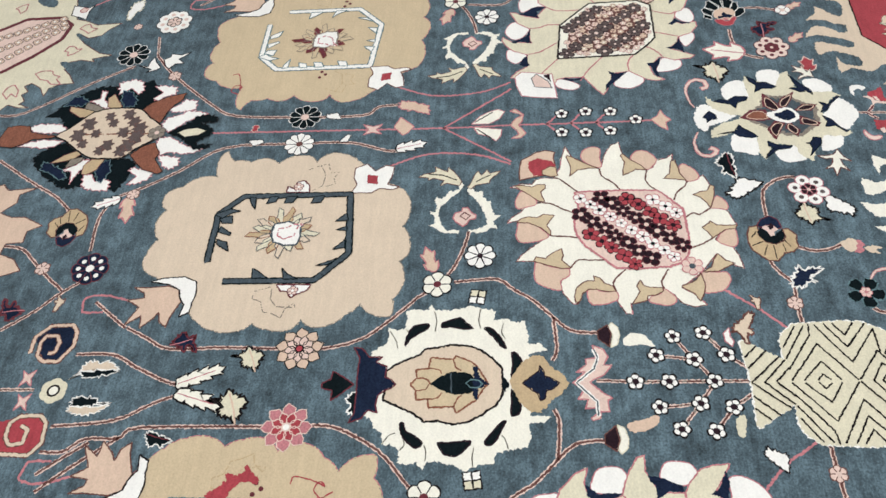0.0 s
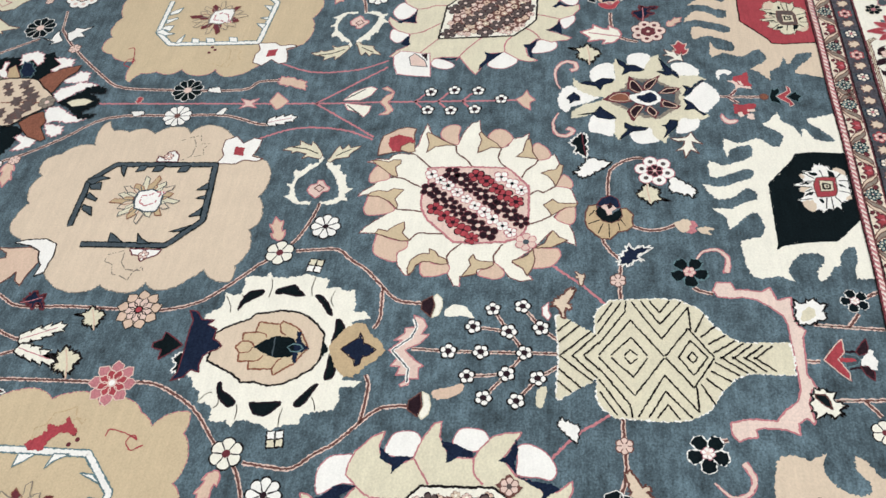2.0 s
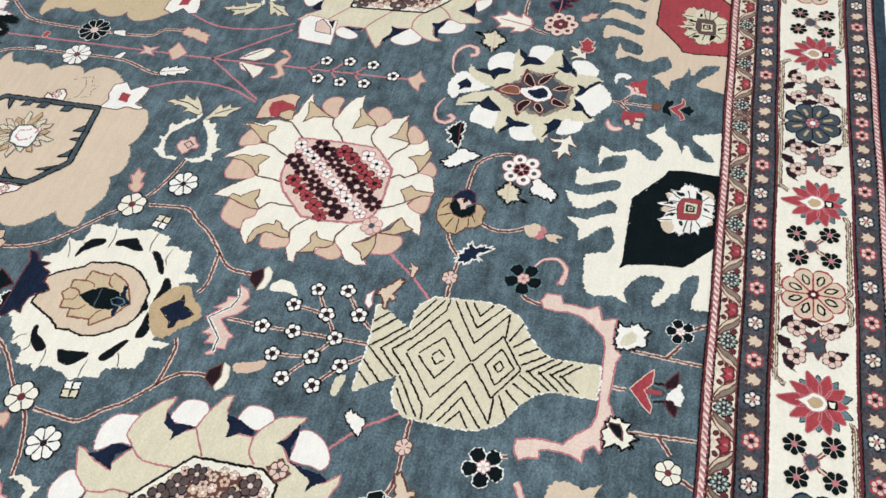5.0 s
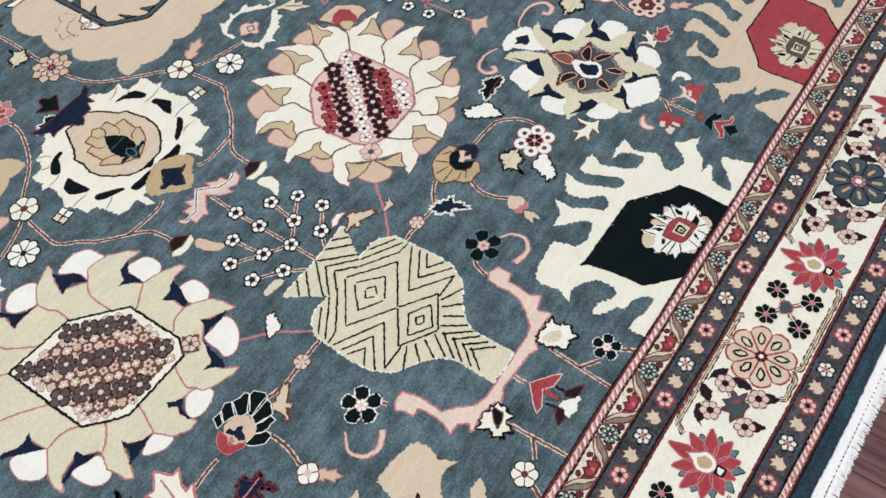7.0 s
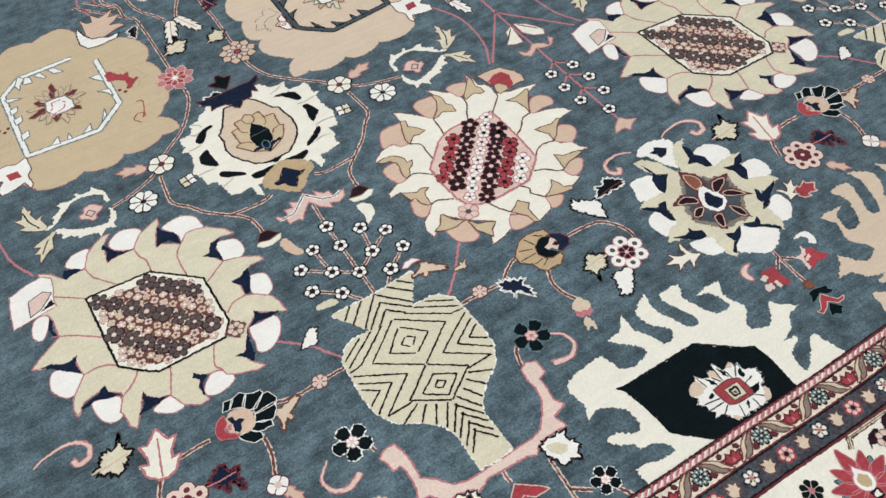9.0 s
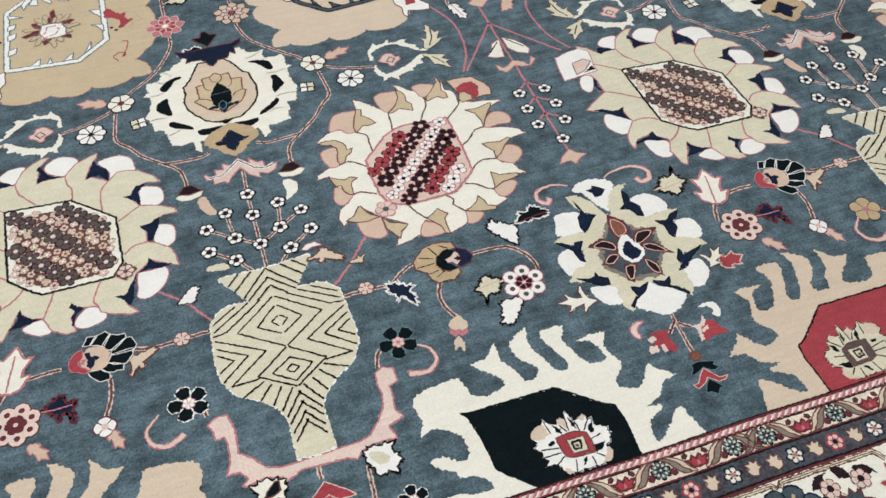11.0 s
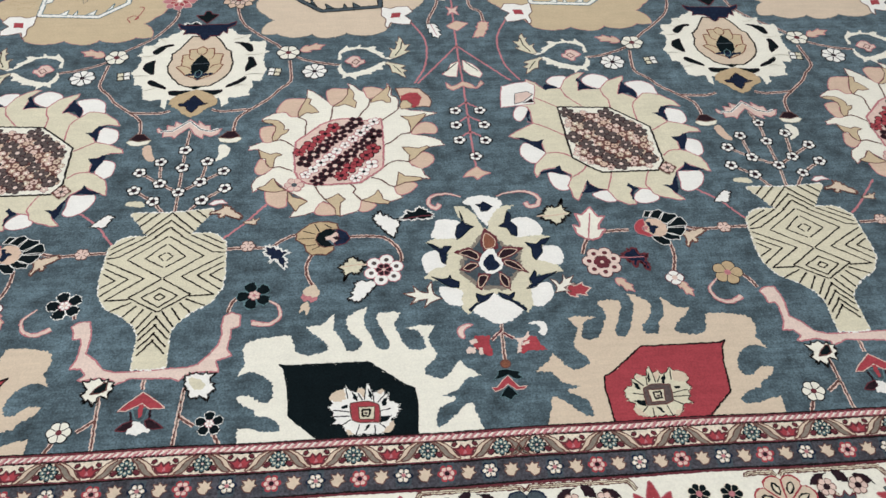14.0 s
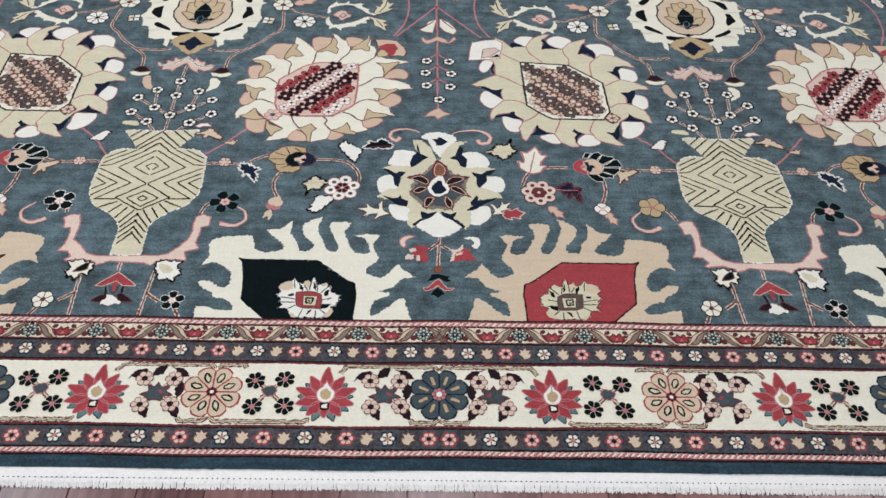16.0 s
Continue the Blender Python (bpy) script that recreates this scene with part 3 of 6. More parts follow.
oval.edged("beige", "line", P("46,132 62,108 72,86 82,56 97,42 98,14 103,-13 96,-57 85,-78 61,-104 36,-122 -1,-123 -27,-120 -52,-103 -73,-71 -87,-44 -89,-8 -79,18 -80,49 -61,69 -39,107 -22,137 11,128"), 0.0052)
for text in (
    "107,89 129,86 158,70 162,36 149,39 137,59 123,79",
    "150,6 161,5 168,-15 173,-37 159,-48 141,-64 143,-36 150,-15",
    "139,-89 143,-98 130,-113 110,-126 84,-135 92,-123 118,-107",
    "74,-146 67,-159 44,-167 22,-150 13,-140 46,-146",
    "-79,99 -80,91 -97,88 -109,70 -127,52 -138,65 -125,83 -105,96",
    "-129,21 -130,3 -129,-17 -129,-48 -146,-37 -160,-16 -154,9",
    "-132,-76 -116,-89 -93,-111 -89,-122 -115,-109 -139,-93 -141,-80",
    "-17,-139 -29,-149 -56,-157 -73,-151 -78,-135 -49,-137",
):
    oval.within("notch").edged("black", "plum", curve(P(text), True, 2), 0.0034)
oval.z += 2 * TIER
oval.edged("gold", "copper", P("10,77 25,63 46,65 47,37 74,31 65,-18 74,-23 58,-55 45,-68 2,-90 -38,-61 -43,-51 -65,-20 -49,-15 -48,38 -28,41 -27,64 -5,66"), 0.0042)
for text in (
    "47,37 42,15 32,8",
    "65,-18 46,-22 36,-34",
    "25,63 22,43 8,34",
    "-28,41 -26,20 -14,10",
    "-49,-15 -30,-23 -24,-33",
    "-5,66 -4,45 8,37",
):
    oval.line("copper", curve(P(text), steps=3), 0.0034, lift=False)
oval.area("black", P("8,34 27,10 35,-16 28,-54 16,-61 -14,-60 -20,-52 -20,-16 -9,11"))
oval.area("navy", P("47,-59 44,-70 21,-71 -1,-93 -12,-69 -37,-65 -33,-57 1,-59"))
oval.line("teal", P("5,-42 13,-54 10,-70 1,-78 -8,-68 -6,-52"), 0.0030, True)
oval.line("slate", P("32,-11 -18,-11"), 0.0030)
oval.area("camel", P("-1,-135 22,-147 45,-163 61,-185 63,-207 53,-216 34,-226 17,-245 -12,-263 -39,-239 -46,-223 -63,-208 -76,-194 -71,-174 -50,-155 -20,-142"))
oval.edged("navy", "plum", P("-3,-163 13,-186 24,-201 37,-204 23,-211 10,-212 3,-228 -9,-242 -23,-225 -25,-212 -43,-208 -47,-198 -30,-193 -23,-184"), 0.0030)
oval.area("black", P("14,-125 -4,-136 -22,-125 -3,-118"))
oval.edged("navy", "maroon", P("112,204 108,184 85,169 83,139 71,152 58,129 32,132 25,119 13,109 4,118 -1,134 -12,147 -35,152 -53,148 -45,168 -63,181 -72,209 -49,197 -14,195 19,194 59,193 83,189"), 0.0030)
oval.edged("black", "maroon", P("55,248 45,233 32,216 19,200 8,215 -3,229 -17,250 7,248 15,271 27,271 35,252"), 0.0030)
oval.build()

# ---- star palmette ----
star = Motif("star_palmette")
STAR_BODY = P("-69,186 -43,189 -13,149 -6,114 9,100 16,143 38,170 61,180 88,178 67,161 68,128 77,73 102,68 129,74 161,63 138,48 127,-4 157,-25 170,-54 137,-56 103,-58 84,-104 85,-144 63,-167 59,-147 33,-122 5,-102") \
    + P("-8,-110 -27,-110 -52,-135 -72,-162 -86,-141 -81,-93 -94,-84 -126,-58 -164,-43 -143,-12 -108,-5 -97,39 -152,70 -123,83 -91,80 -69,73 -42,103 -52,128")
star.area("khaki", STAR_BODY)
for text in (
    "-39,199 -16,217 15,218 46,205 57,184 35,164 14,131 8,116 -9,147 -20,181",
    "-111,143 -62,134 -60,114 -73,106 -73,81 -91,80 -132,86 -121,120",
    "74,128 110,131 134,114 143,85 134,71 103,71 75,70 78,104",
    "138,32 172,25 179,-2 168,-29 140,-21 113,-4 131,12",
    "-164,18 -151,34 -122,40 -120,16 -109,-8 -137,-14 -155,-26 -160,-12",
    "89,-94 123,-84 134,-102 128,-127 102,-150 83,-146 83,-121",
    "-131,-77 -110,-76 -80,-92 -85,-114 -84,-131 -109,-128 -127,-107",
    "-59,-149 -32,-120 -8,-105 13,-125 36,-137 54,-157 28,-181 6,-190 -16,-189 -37,-172",
):
    star.within("lobe").area("white", curve(swollen(P(text), 1.06), True, 3))
star.z += 2 * TIER
for text in (
    "-11,191 3,190 9,199 17,193 32,178 15,164 0,164 -1,178",
    "-55,171 -50,150 -47,127 -24,113 -40,102 -58,82 -71,74 -75,88 -67,119 -52,134",
    "66,161 74,146 69,124 83,103 78,69 65,77 57,101 37,108 52,119",
    "158,59 144,40 133,37 131,12 111,-12 104,2 107,26 93,49 119,40 137,55",
    "102,-43 105,-52 100,-66 126,-58 156,-52 118,-74 90,-97 73,-98 87,-85 84,-69",
    "-149,70 -133,62 -114,44 -106,54 -88,53 -104,29 -108,-5 -118,4 -120,34",
    "-147,-40 -122,-50 -108,-48 -102,-38 -100,-51 -82,-62 -86,-80 -106,-77 -123,-61",
    "-48,-100 -31,-109 -7,-102 -23,-122 -52,-135 -67,-153 -71,-146 -46,-126 -48,-111",
    "5,-102 29,-113 44,-104 39,-118 32,-125 64,-156 59,-161 33,-133 11,-118",
):
    star.within("dart").edged("navy", "black", P(text), 0.0022)
star.z += 2 * TIER
blossom = star.within("blossom")
blossom.area("grey", curve(P("-39,51 0,96 24,73 42,46 79,28 75,-1 71,-42 46,-64 32,-94 -1,-93 -36,-88 -58,-61 -76,-38 -74,-4 -61,22"), True, 2), 0.0030)
blossom.area("slate", curve(swollen(P("-39,51 0,96 24,73 42,46 79,28 75,-1 71,-42 46,-64 32,-94 -1,-93 -36,-88 -58,-61 -76,-38 -74,-4 -61,22"), 0.86), True, 2), 0.0040)
for k, text in enumerate((
    "0,96 23,70 20,40 -8,30 -12,62",
    "19,10 40,35 79,28 49,6 21,-2",
    "33,-1 60,-12 81,-45 55,-34 31,-17",
    "16,-40 36,-63 33,-94 16,-78",
    "-33,-46 -8,-48 -32,-87 -42,-80",
    "-72,-24 -48,-4 -27,-13 -53,-32",
    "-79,29 -48,40 -23,20 -28,-1 -54,15",
)):
    pts = P(text)
    blossom.area("maroon", swollen(pts, 1.28))
    blossom.edged("copper" if k == 0 else "plum", "peach", curve(swollen(pts, 0.80), True, 2), 0.0024)
    blossom.z -= 2.6 * TIER
blossom.z += 4 * TIER
blossom.area("white", curve(P("-22,10 -6,29 12,34 19,10 31,-12 21,-33 2,-44 -16,-41 -29,-17"), True, 2))
blossom.area("navy", P("-8,9 1,18 10,13 10,1 23,-19 12,-32 -9,-36 -19,-17 -16,-3"))
star.build()

# ---- comb-edged cartouches along the border ----
COMB = P("-262,-60 -263,-19 -219,-29 -184,-31 -177,-20 -199,0 -229,7 -237,21 -261,37 -273,55 -246,58 -220,38 -199,44 -197,77 -214,101 -246,118 -275,108 -260,141 -270,172") \
    + P("-254,200 -198,209 -163,207 -155,167 -125,153 -82,164 -91,188 -116,210 -132,231 -98,234 -70,265 -70,220 -52,192 -42,162 -13,164 -9,185 -33,210 -43,244 -28,263") \
    + P("5,279 -4,242 12,200 25,166 47,157 54,174 34,224 28,260 81,259 67,231 76,196 97,157 130,155 133,171 119,207 91,215 157,219 140,187 152,154 155,132 131,108 131,87") \
    + P("168,75 191,103 208,121 214,105 250,77 217,74 197,45 160,32 188,28 183,17 152,1 144,-27 148,-44 175,-26 201,-1 223,12 230,-14 241,-51 240,-62")
COMB_HEX = P("-188,134 -173,128 7,128 83,65 103,55 108,23 104,-60 -96,-60 -161,1 -167,76 -177,119")


def cartouche(name, frame_colour, ground, rim, a, b, c):
    m = Motif(name)
    m.area(frame_colour, curve(COMB[:-1], False, 2) + COMB[-1:])
    m.edged(ground, rim, COMB_HEX, 0.004)
    outer, m = m, m.within("blossom")
    m.edged(a, "line", toothed(P("-79,18 -71,29 -79,37 -75,50 -63,59 -49,61 -43,70 -33,57 -21,52 -15,63 -1,58 1,74 10,66 12,50 22,51 33,58 40,50 40,43 48,45 50,26 60,26 70,16 69,-2 62,-13 52,-17 58,-31 51,-43 41,-49 24,-53 1,-51 -22,-52 -37,-51 -46,-39 -51,-26 -74,-23 -63,-13 -71,-5 -69,7 -75,11"), 0.004), 0.0018)
    for text in (
        "-78,38 -74,50 -62,59 -46,60 -43,37 -53,31 -69,32",
        "-19,53 -15,62 -2,57 -3,34 -12,46",
        "22,50 33,57 40,49 30,44",
        "40,-38 54,-21 58,-31 51,-45 41,-49 32,-49",
        "-44,-37 -34,-38 -26,-49 -37,-51",
    ):
        m.area(b, P(text))
        m.z -= 0.6 * TIER
    m.z += TIER
    for text in (
        "-43,65 -39,37", "-1,65 -4,32", "14,47 16,26", "-69,11 -35,4", "-69,-5 -34,-5", "-51,-26 -32,-14",
        "-22,-52 -14,-26", "18,-52 17,-30", "51,8 27,3", "-17,49 -8,32", "40,43 24,24", "40,-38 27,-26",
    ):
        m.line("line", P(text), 0.0024, lift=False)
    for text in (
        "-29,52 -18,40 -20,28 -27,38",
        "6,57 12,45 11,33 6,41",
        "36,30 44,34 41,18 33,16",
        "-53,19 -41,21 -41,15 -50,13",
        "31,-11 52,-10 40,-21 29,-24",
        "-5,-42 -1,-31 7,-29 1,-40",
    ):
        m.area("black", swollen(P(text), 1.15))
        m.z -= 0.6 * TIER
    m.z += TIER
    m.edged(c, "rust", P("-34,25 -14,28 6,28 26,19 29,0 27,-24 13,-23 -14,-22 -30,-16 -33,4"), 0.0026)
    m.edged("khaki", "rust", P("-17,15 18,14 16,-16 -14,-15"), 0.0026)
    m.line("line", P("-8,9 8,7 5,-9 -9,-6"), 0.0044, True)
    m.line("taupe", P("-4,0 2,-2"), 0.0060)
    return outer.build()


black_cartouche = cartouche("black_cartouche", "ivory", "black", "black", "white", "beige", "red")
red_cartouche = cartouche("red_cartouche", "beige", "red", "line", "khaki", "beige", "taupe")

# ---- large plain medallions with a comb frame inside ----
BIG = P("194,208 274,213 289,196 251,172 244,126 258,85 236,49 261,13 259,-39 237,-54 268,-85 266,-125 238,-167 211,-193 165,-198 143,-280 122,-304 54,-316 13,-301 -29,-322 -73,-322 -94,-302 -125,-315 -167,-315 -203,-294 -251,-295 -247,-254 -215,-220 -246,-186") \
    + P("-274,-153 -277,-109 -257,-86 -285,-63 -284,-8 -268,29 -288,60 -287,115 -263,159 -243,181 -218,201 -159,230 -132,295 -101,337 -60,337 -15,318 23,336 62,334 81,320 101,337 141,335 161,296 190,263")
BIG_FRAME = P("-90,176 63,178 122,122 122,-159 -68,-176 -148,-101 -148,124")
BIG_TEETH = [P(text) for text in (
    "63,188 81,149 73,121 65,146 50,166",
    "48,173 59,141 33,135 34,162",
    "24,164 0,132 -7,135 5,167",
    "-18,166 -28,138 -57,128 -36,162",
    "120,106 116,88 77,85 100,100",
    "118,52 120,29 101,34 96,58",
    "119,6 119,-21 98,-12 96,12",
    "117,-67 119,-93 97,-85 94,-59",
    "59,-157 33,-131 35,-164",
    "16,-162 5,-136 2,-164",
    "-25,-163 -56,-135 -52,-164",
    "-83,-152 -105,-98 -104,-127",
    "-140,53 -110,56 -123,35 -141,14",
    "-144,-26 -111,-17 -129,-34 -144,-61",
)]
BIG_LEAVES = [P(text) for text in (
    "212,-38 226,-67 194,-85 154,-81 138,-56",
    "226,-67 231,-88 199,-98 200,-122 180,-108 158,-115 152,-89",
    "-166,2 -178,39 -199,41 -208,18 -236,9 -242,-14 -254,-37 -229,-43 -213,-62 -225,-67",
    "-171,-2 -200,-4 -222,-21 -225,-60",
)]
BIG_BUDS = [P(text) for text in (
    "134,12 154,10 146,-10 169,-13 173,-32 155,-47 132,-49",
    "-160,-11 -179,-25 -179,-39 -198,-52 -188,-65 -178,-88 -161,-96",
)]


def medallion(name, ground, rim, bar, bar_rim, flower, flower_rim, tip, veins):
    m = Motif(name)
    m.area(ground, scalloped(BIG + BIG[:1], 0.10)[:-1])
    m.line(rim, scalloped(BIG + BIG[:1], 0.10)[:-1], 0.0022, True, gaps=ground)
    for pts in BIG_LEAVES:
        m.line(veins, pts, 0.0026, gaps=ground)
    for pts in BIG_BUDS:
        o = sum(pts, Vector((0, 0))) / len(pts)
        if ground == "beige":
            m.edged("white", "maroon", pts, 0.0040)
            m.rosette(o.x, o.y, 0.012, 5, "rose", "maroon", "white", 0.0026, 0.3, 0.3)
        else:
            for u, v in ((-0.012, 0.0), (0.012, 0.004), (0.0, -0.012)):
                m.disc("maroon", o.x + u, o.y + v, 0.0055, n=7)
    m.line(bar_rim, BIG_FRAME, 0.0190)
    m.line(bar, BIG_FRAME, 0.0120)
    # teeth that point into the frame
    for pts in BIG_TEETH:
        m.edged(bar, bar_rim, pts, 0.0030)
        m.z -= 1.6 * TIER
    m.z += 2 * TIER
    outer, m = m, m.within("blossom")
    for k in range(17):
        t = 2 * math.pi * k / 17 + 0.2
        d, q = Vector((math.cos(t) * 0.9, math.sin(t) * 1.05)), Vector((-math.sin(t), math.cos(t)))
        r = (0.092, 0.072, 0.084, 0.078)[k % 4]
        tone = (flower, tip, ground)[k % 3]
        m.edged(tone, flower_rim if k % 3 != 1 else "copper", [d * 0.03 - q * 0.010, d * 0.050 - q * 0.013, d * 0.060 - q * 0.006, d * (r - 0.012) - q * 0.009, d * r + q * 0.002, d * 0.062 + q * 0.008, d * 0.052 + q * 0.014, d * 0.03 + q * 0.010], 0.0022)
        m.z -= 1.6 * TIER
    m.z += 3 * TIER
    m.edged("white", flower_rim, P("25,25 34,-11 19,-44 -13,-48 -41,-42 -42,-9 -30,19 -3,27"), 0.0048)
    m.line("pink", P("11,11 15,-14 24,-24 24,-50 15,-37 -13,-30 -22,-6 -12,11"), 0.0040, True, gaps="white")
    return outer.build()


beige_medallion = medallion("beige_medallion", "beige", "grey", "slate", "black", "khaki", "slate", "camel", "grey")
gold_medallion = medallion("gold_medallion", "gold", "pink", "white", "teal", "gold", "grey", "maroon", "camel")

# ---- brown palmette on the centre line ----
brown = Motif("brown_palmette")
for colour, text in (
    ("black", "69,243 88,220 118,205 161,163 178,139 195,105 192,59 200,35 206,-29 214,-49 157,-100 104,-94 88,-54 92,29 69,92 44,116 11,150 29,175 65,193"),
    ("black", "-93,221 -70,204 -46,175 -39,146 -56,122 -99,71 -108,25 -106,-28 -108,-65 -128,-89 -189,-76 -230,-56 -202,-9 -208,48 -215,82 -206,114 -162,172 -122,210"),
    ("white", "128,133 139,95 176,99 171,81 139,82 116,62 93,52 103,84 127,117"),
    ("white", "155,44 206,56 214,32 222,8 206,-22 169,-32 152,-18 181,10 163,31"),
    ("white", "186,-60 189,-92 178,-133 146,-134 139,-104 117,-84 132,-68 157,-93"),
    ("white", "85,-124 101,-152 126,-171 116,-208 81,-210 73,-190 70,-166 71,-140"),
    ("white", "25,-121 50,-133 61,-168 77,-189 71,-227 61,-254 46,-221 34,-199 14,-179 -10,-148 -1,-128"),
    ("white", "-58,-121 -30,-129 -27,-159 -44,-187 -61,-210 -75,-243 -76,-273 -94,-241 -97,-206 -88,-168 -99,-147"),
    ("white", "-99,-141 -100,-171 -109,-209 -140,-211 -155,-185 -139,-163"),
    ("white", "-205,-81 -175,-102 -151,-71 -140,-86 -153,-125 -161,-151 -191,-136 -205,-104"),
    ("white", "-201,48 -162,51 -163,27 -190,12 -180,-14 -192,-36 -226,-34 -224,8 -216,34"),
    ("white", "-144,123 -130,92 -107,68 -107,50 -146,62 -169,73 -199,81 -153,90"),
    ("white", "25,282 41,243 39,204 34,177 11,150 0,178 -1,222 7,256"),
    ("white", "-50,286 -31,249 -24,214 -32,148 -54,172 -61,213 -51,261"),
    ("navy", "109,202 153,177 151,150 127,123 106,143 112,177"),
    ("navy", "127,30 173,33 162,-2 125,-25 98,-20 96,11"),
    ("navy", "-142,185 -111,184 -119,156 -144,117 -176,94 -183,116 -159,148"),
    ("navy", "-155,23 -117,17 -110,-11 -157,-25 -198,-8 -190,6"),
    ("camel", "90,173 108,175 97,133 100,102 82,90 60,103 62,135"),
    ("camel", "102,61 138,69 156,54 100,16 92,39"),
    ("camel", "-119,162 -89,130 -74,97 -86,81 -106,99 -116,139"),
    ("camel", "-162,57 -131,61 -108,44 -109,7 -148,19 -166,44"),
    ("grey", "97,130 123,129 113,100 94,68 82,90"),
    ("grey", "-137,113 -105,106 -99,71 -115,72 -133,96"),
    ("copper", "80,-47 109,-68 134,-112 149,-165 122,-162 97,-140 72,-128 34,-119 25,-112 52,-80"),
    ("copper", "-96,-62 -65,-89 -50,-122 -91,-145 -114,-139 -162,-172 -169,-159 -152,-113 -128,-89"),
    ("copper", "-18,349 28,341 35,305 29,271 8,263 -2,234 -13,180 -21,190 -23,246 -42,270 -54,297 -48,337"),
    ("black", "-14,-149 10,-180 38,-217 50,-217 57,-255 43,-283 26,-287 24,-238 10,-266 -11,-283 -31,-275 -54,-238 -67,-247 -64,-291 -80,-274 -82,-239 -53,-208 -36,-191"),
    ("khaki", "-15,-180 -3,-196 3,-231 -10,-261 -26,-244 -33,-203"),
):
    brown.edged(colour, {"white": "pink", "navy": "teal", "camel": "maroon"}.get(colour, "line"), toothed(P(text)) if colour in ("white", "black", "navy") else P(text), 0.0022)
brown.edged("beige", "line", curve(P("-14,182 13,151 53,119 78,95 89,67 94,30 92,-12 84,-49 48,-84 16,-123 -33,-118 -57,-93 -76,-68 -107,-41 -107,8 -103,51 -74,97 -31,149"), True, 2), 0.0048)
brown.line("copper", P("-12,95 -14,-94"), 0.0050, gaps="beige")
for k, o in enumerate(P("58,38 64,-17 30,93 31,21 33,-41 -15,113 -9,62 -8,-19 6,-64 -49,90 -57,14 -59,-45 -78,32 -82,-31 -27,-61")):
    f = 1.05 + 0.25 * (k % 3)
    brown.edged("taupe", "rust", [o + p * f for p in P("-16,-4 -10,2 -15,9 -5,9 -3,17 5,9 14,14 13,3 18,-6 8,-7 5,-15 -3,-8 -12,-13")], 0.0018)
    brown.z -= 1.6 * TIER
brown.z += 2 * TIER
brown_bud = P("-13,-118")[0]
brown.rosette(brown_bud.x, brown_bud.y, 0.024, 6, "grey", "taupe", "rose", 0.003, 0.3, 0.25)
brown.build()

# ---- cream palmette beyond the centre line ----
cream = Motif("cream_palmette")
cream.edged("khaki", "rust", P("439,440 303,-67 134,-118 122,-154 99,-199 104,-280 73,-245 46,-228 35,-188 55,-156 56,-143 7,-184 -42,-248 -53,-291 -67,-232 -81,-242 -70,-196 -80,-157 -103,-177 -111,-155 -138,-182 -177,-207 -179,-166 -195,-135 -231,-130 -193,-108 -170,-73 -182,-53 -208,-74 -220,-57 -249,-77 -261,-64 -278,-100 -277,-70 -263,-29 -286,-14 -256,117"), 0.003)
cream.edged("rose", "maroon", P("39,187 92,131 145,53 146,-63 105,-111 35,-100 -43,-33 -117,51 -139,116"), 0.014)
for k in range(24):
    o = P("-63,71")[0].lerp(P("92,-90")[0], (k % 8) / 7) + (P("63,120")[0] - P("-63,71")[0]) * (k // 8) * 0.45 * (1 - 0.6 * (k % 8) / 7)
    cream.rosette(o.x, o.y, 0.013, 4, "peach", "taupe", "white", 0.003, 0.35, 0.3)
    cream.z -= 3.6 * TIER
for text in (
    "250,58 216,26 202,-18 229,-23 246,-3",
    "56,-140 60,-151 40,-173 16,-197 12,-189 27,-165",
    "-79,-132 -78,-156 -95,-186 -114,-204 -121,-188 -107,-156",
):
    cream.area("field", curve(P(text), True, 2))
for text in (
    "204,118 218,100 227,80 191,77 177,91 198,106",
    "-26,-129 -3,-138 -5,-157 -19,-167 -17,-185 -41,-162 -49,-146 -31,-144",
    "-128,-69 -116,-90 -118,-121 -135,-130 -145,-154 -157,-146 -180,-169 -178,-135 -160,-117 -155,-94",
    "-212,5 -184,-2 -176,-20 -202,-42 -231,-44 -214,-22 -238,-17",
    "84,-144 98,-155 106,-172 86,-184 80,-205 58,-180 73,-163",
):
    cream.line("pink", P(text), 0.0034, True)
cream.build()

# ---- tulip leaf at the corner of each plain medallion ----
corner_leaf = Motif("corner_leaf")
corner_leaf.edged("peach", "rust", P("-11,42 -28,12 -42,8 -48,49 -68,15 -118,37 -93,2 -128,-2 -102,-28 -84,-38 -110,-46 -125,-65 -94,-70 -54,-85 -18,-71 -8,-45 -12,7"), 0.003)
corner_leaf.edged("white", "line", P("5,3 16,-25 19,-79 3,-112 -38,-118 -56,-113 -83,-113 -97,-91 -62,-94 -43,-80 -20,-74 -4,-45"), 0.0035).build()
side_comb = Motif("side_comb")
side_comb.edged("peach", "rust", P("324,582 337,508 316,489 323,406 300,451 270,448 236,483 221,445 220,406 190,348 172,384 135,382 132,427 99,430 80,385 45,357 28,403 29,463"), 0.003).build()
flame = Motif("red_flame")
flame.area("red", P("-528,-250 -509,-273 -495,-290 -480,-283 -485,-310 -476,-322 -460,-326 -479,-342 -494,-359 -503,-355 -498,-324 -509,-309 -521,-299 -542,-295 -542,-263")).build()


# ---- rug body and border stripes ----
X0, X1, Y1 = -1.85, 1.9, 3.5
AXIS, PERIOD = 0.016, 1.61


def part(name, bm, material, parent, label=""):
    me = bpy.data.meshes.new(name)
    bm.to_mesh(me)
    bm.free()
    me.materials.append(material)
    ob = new(name, me)
    ob.parent = parent
    if label:
        ob["label"] = label
    return ob


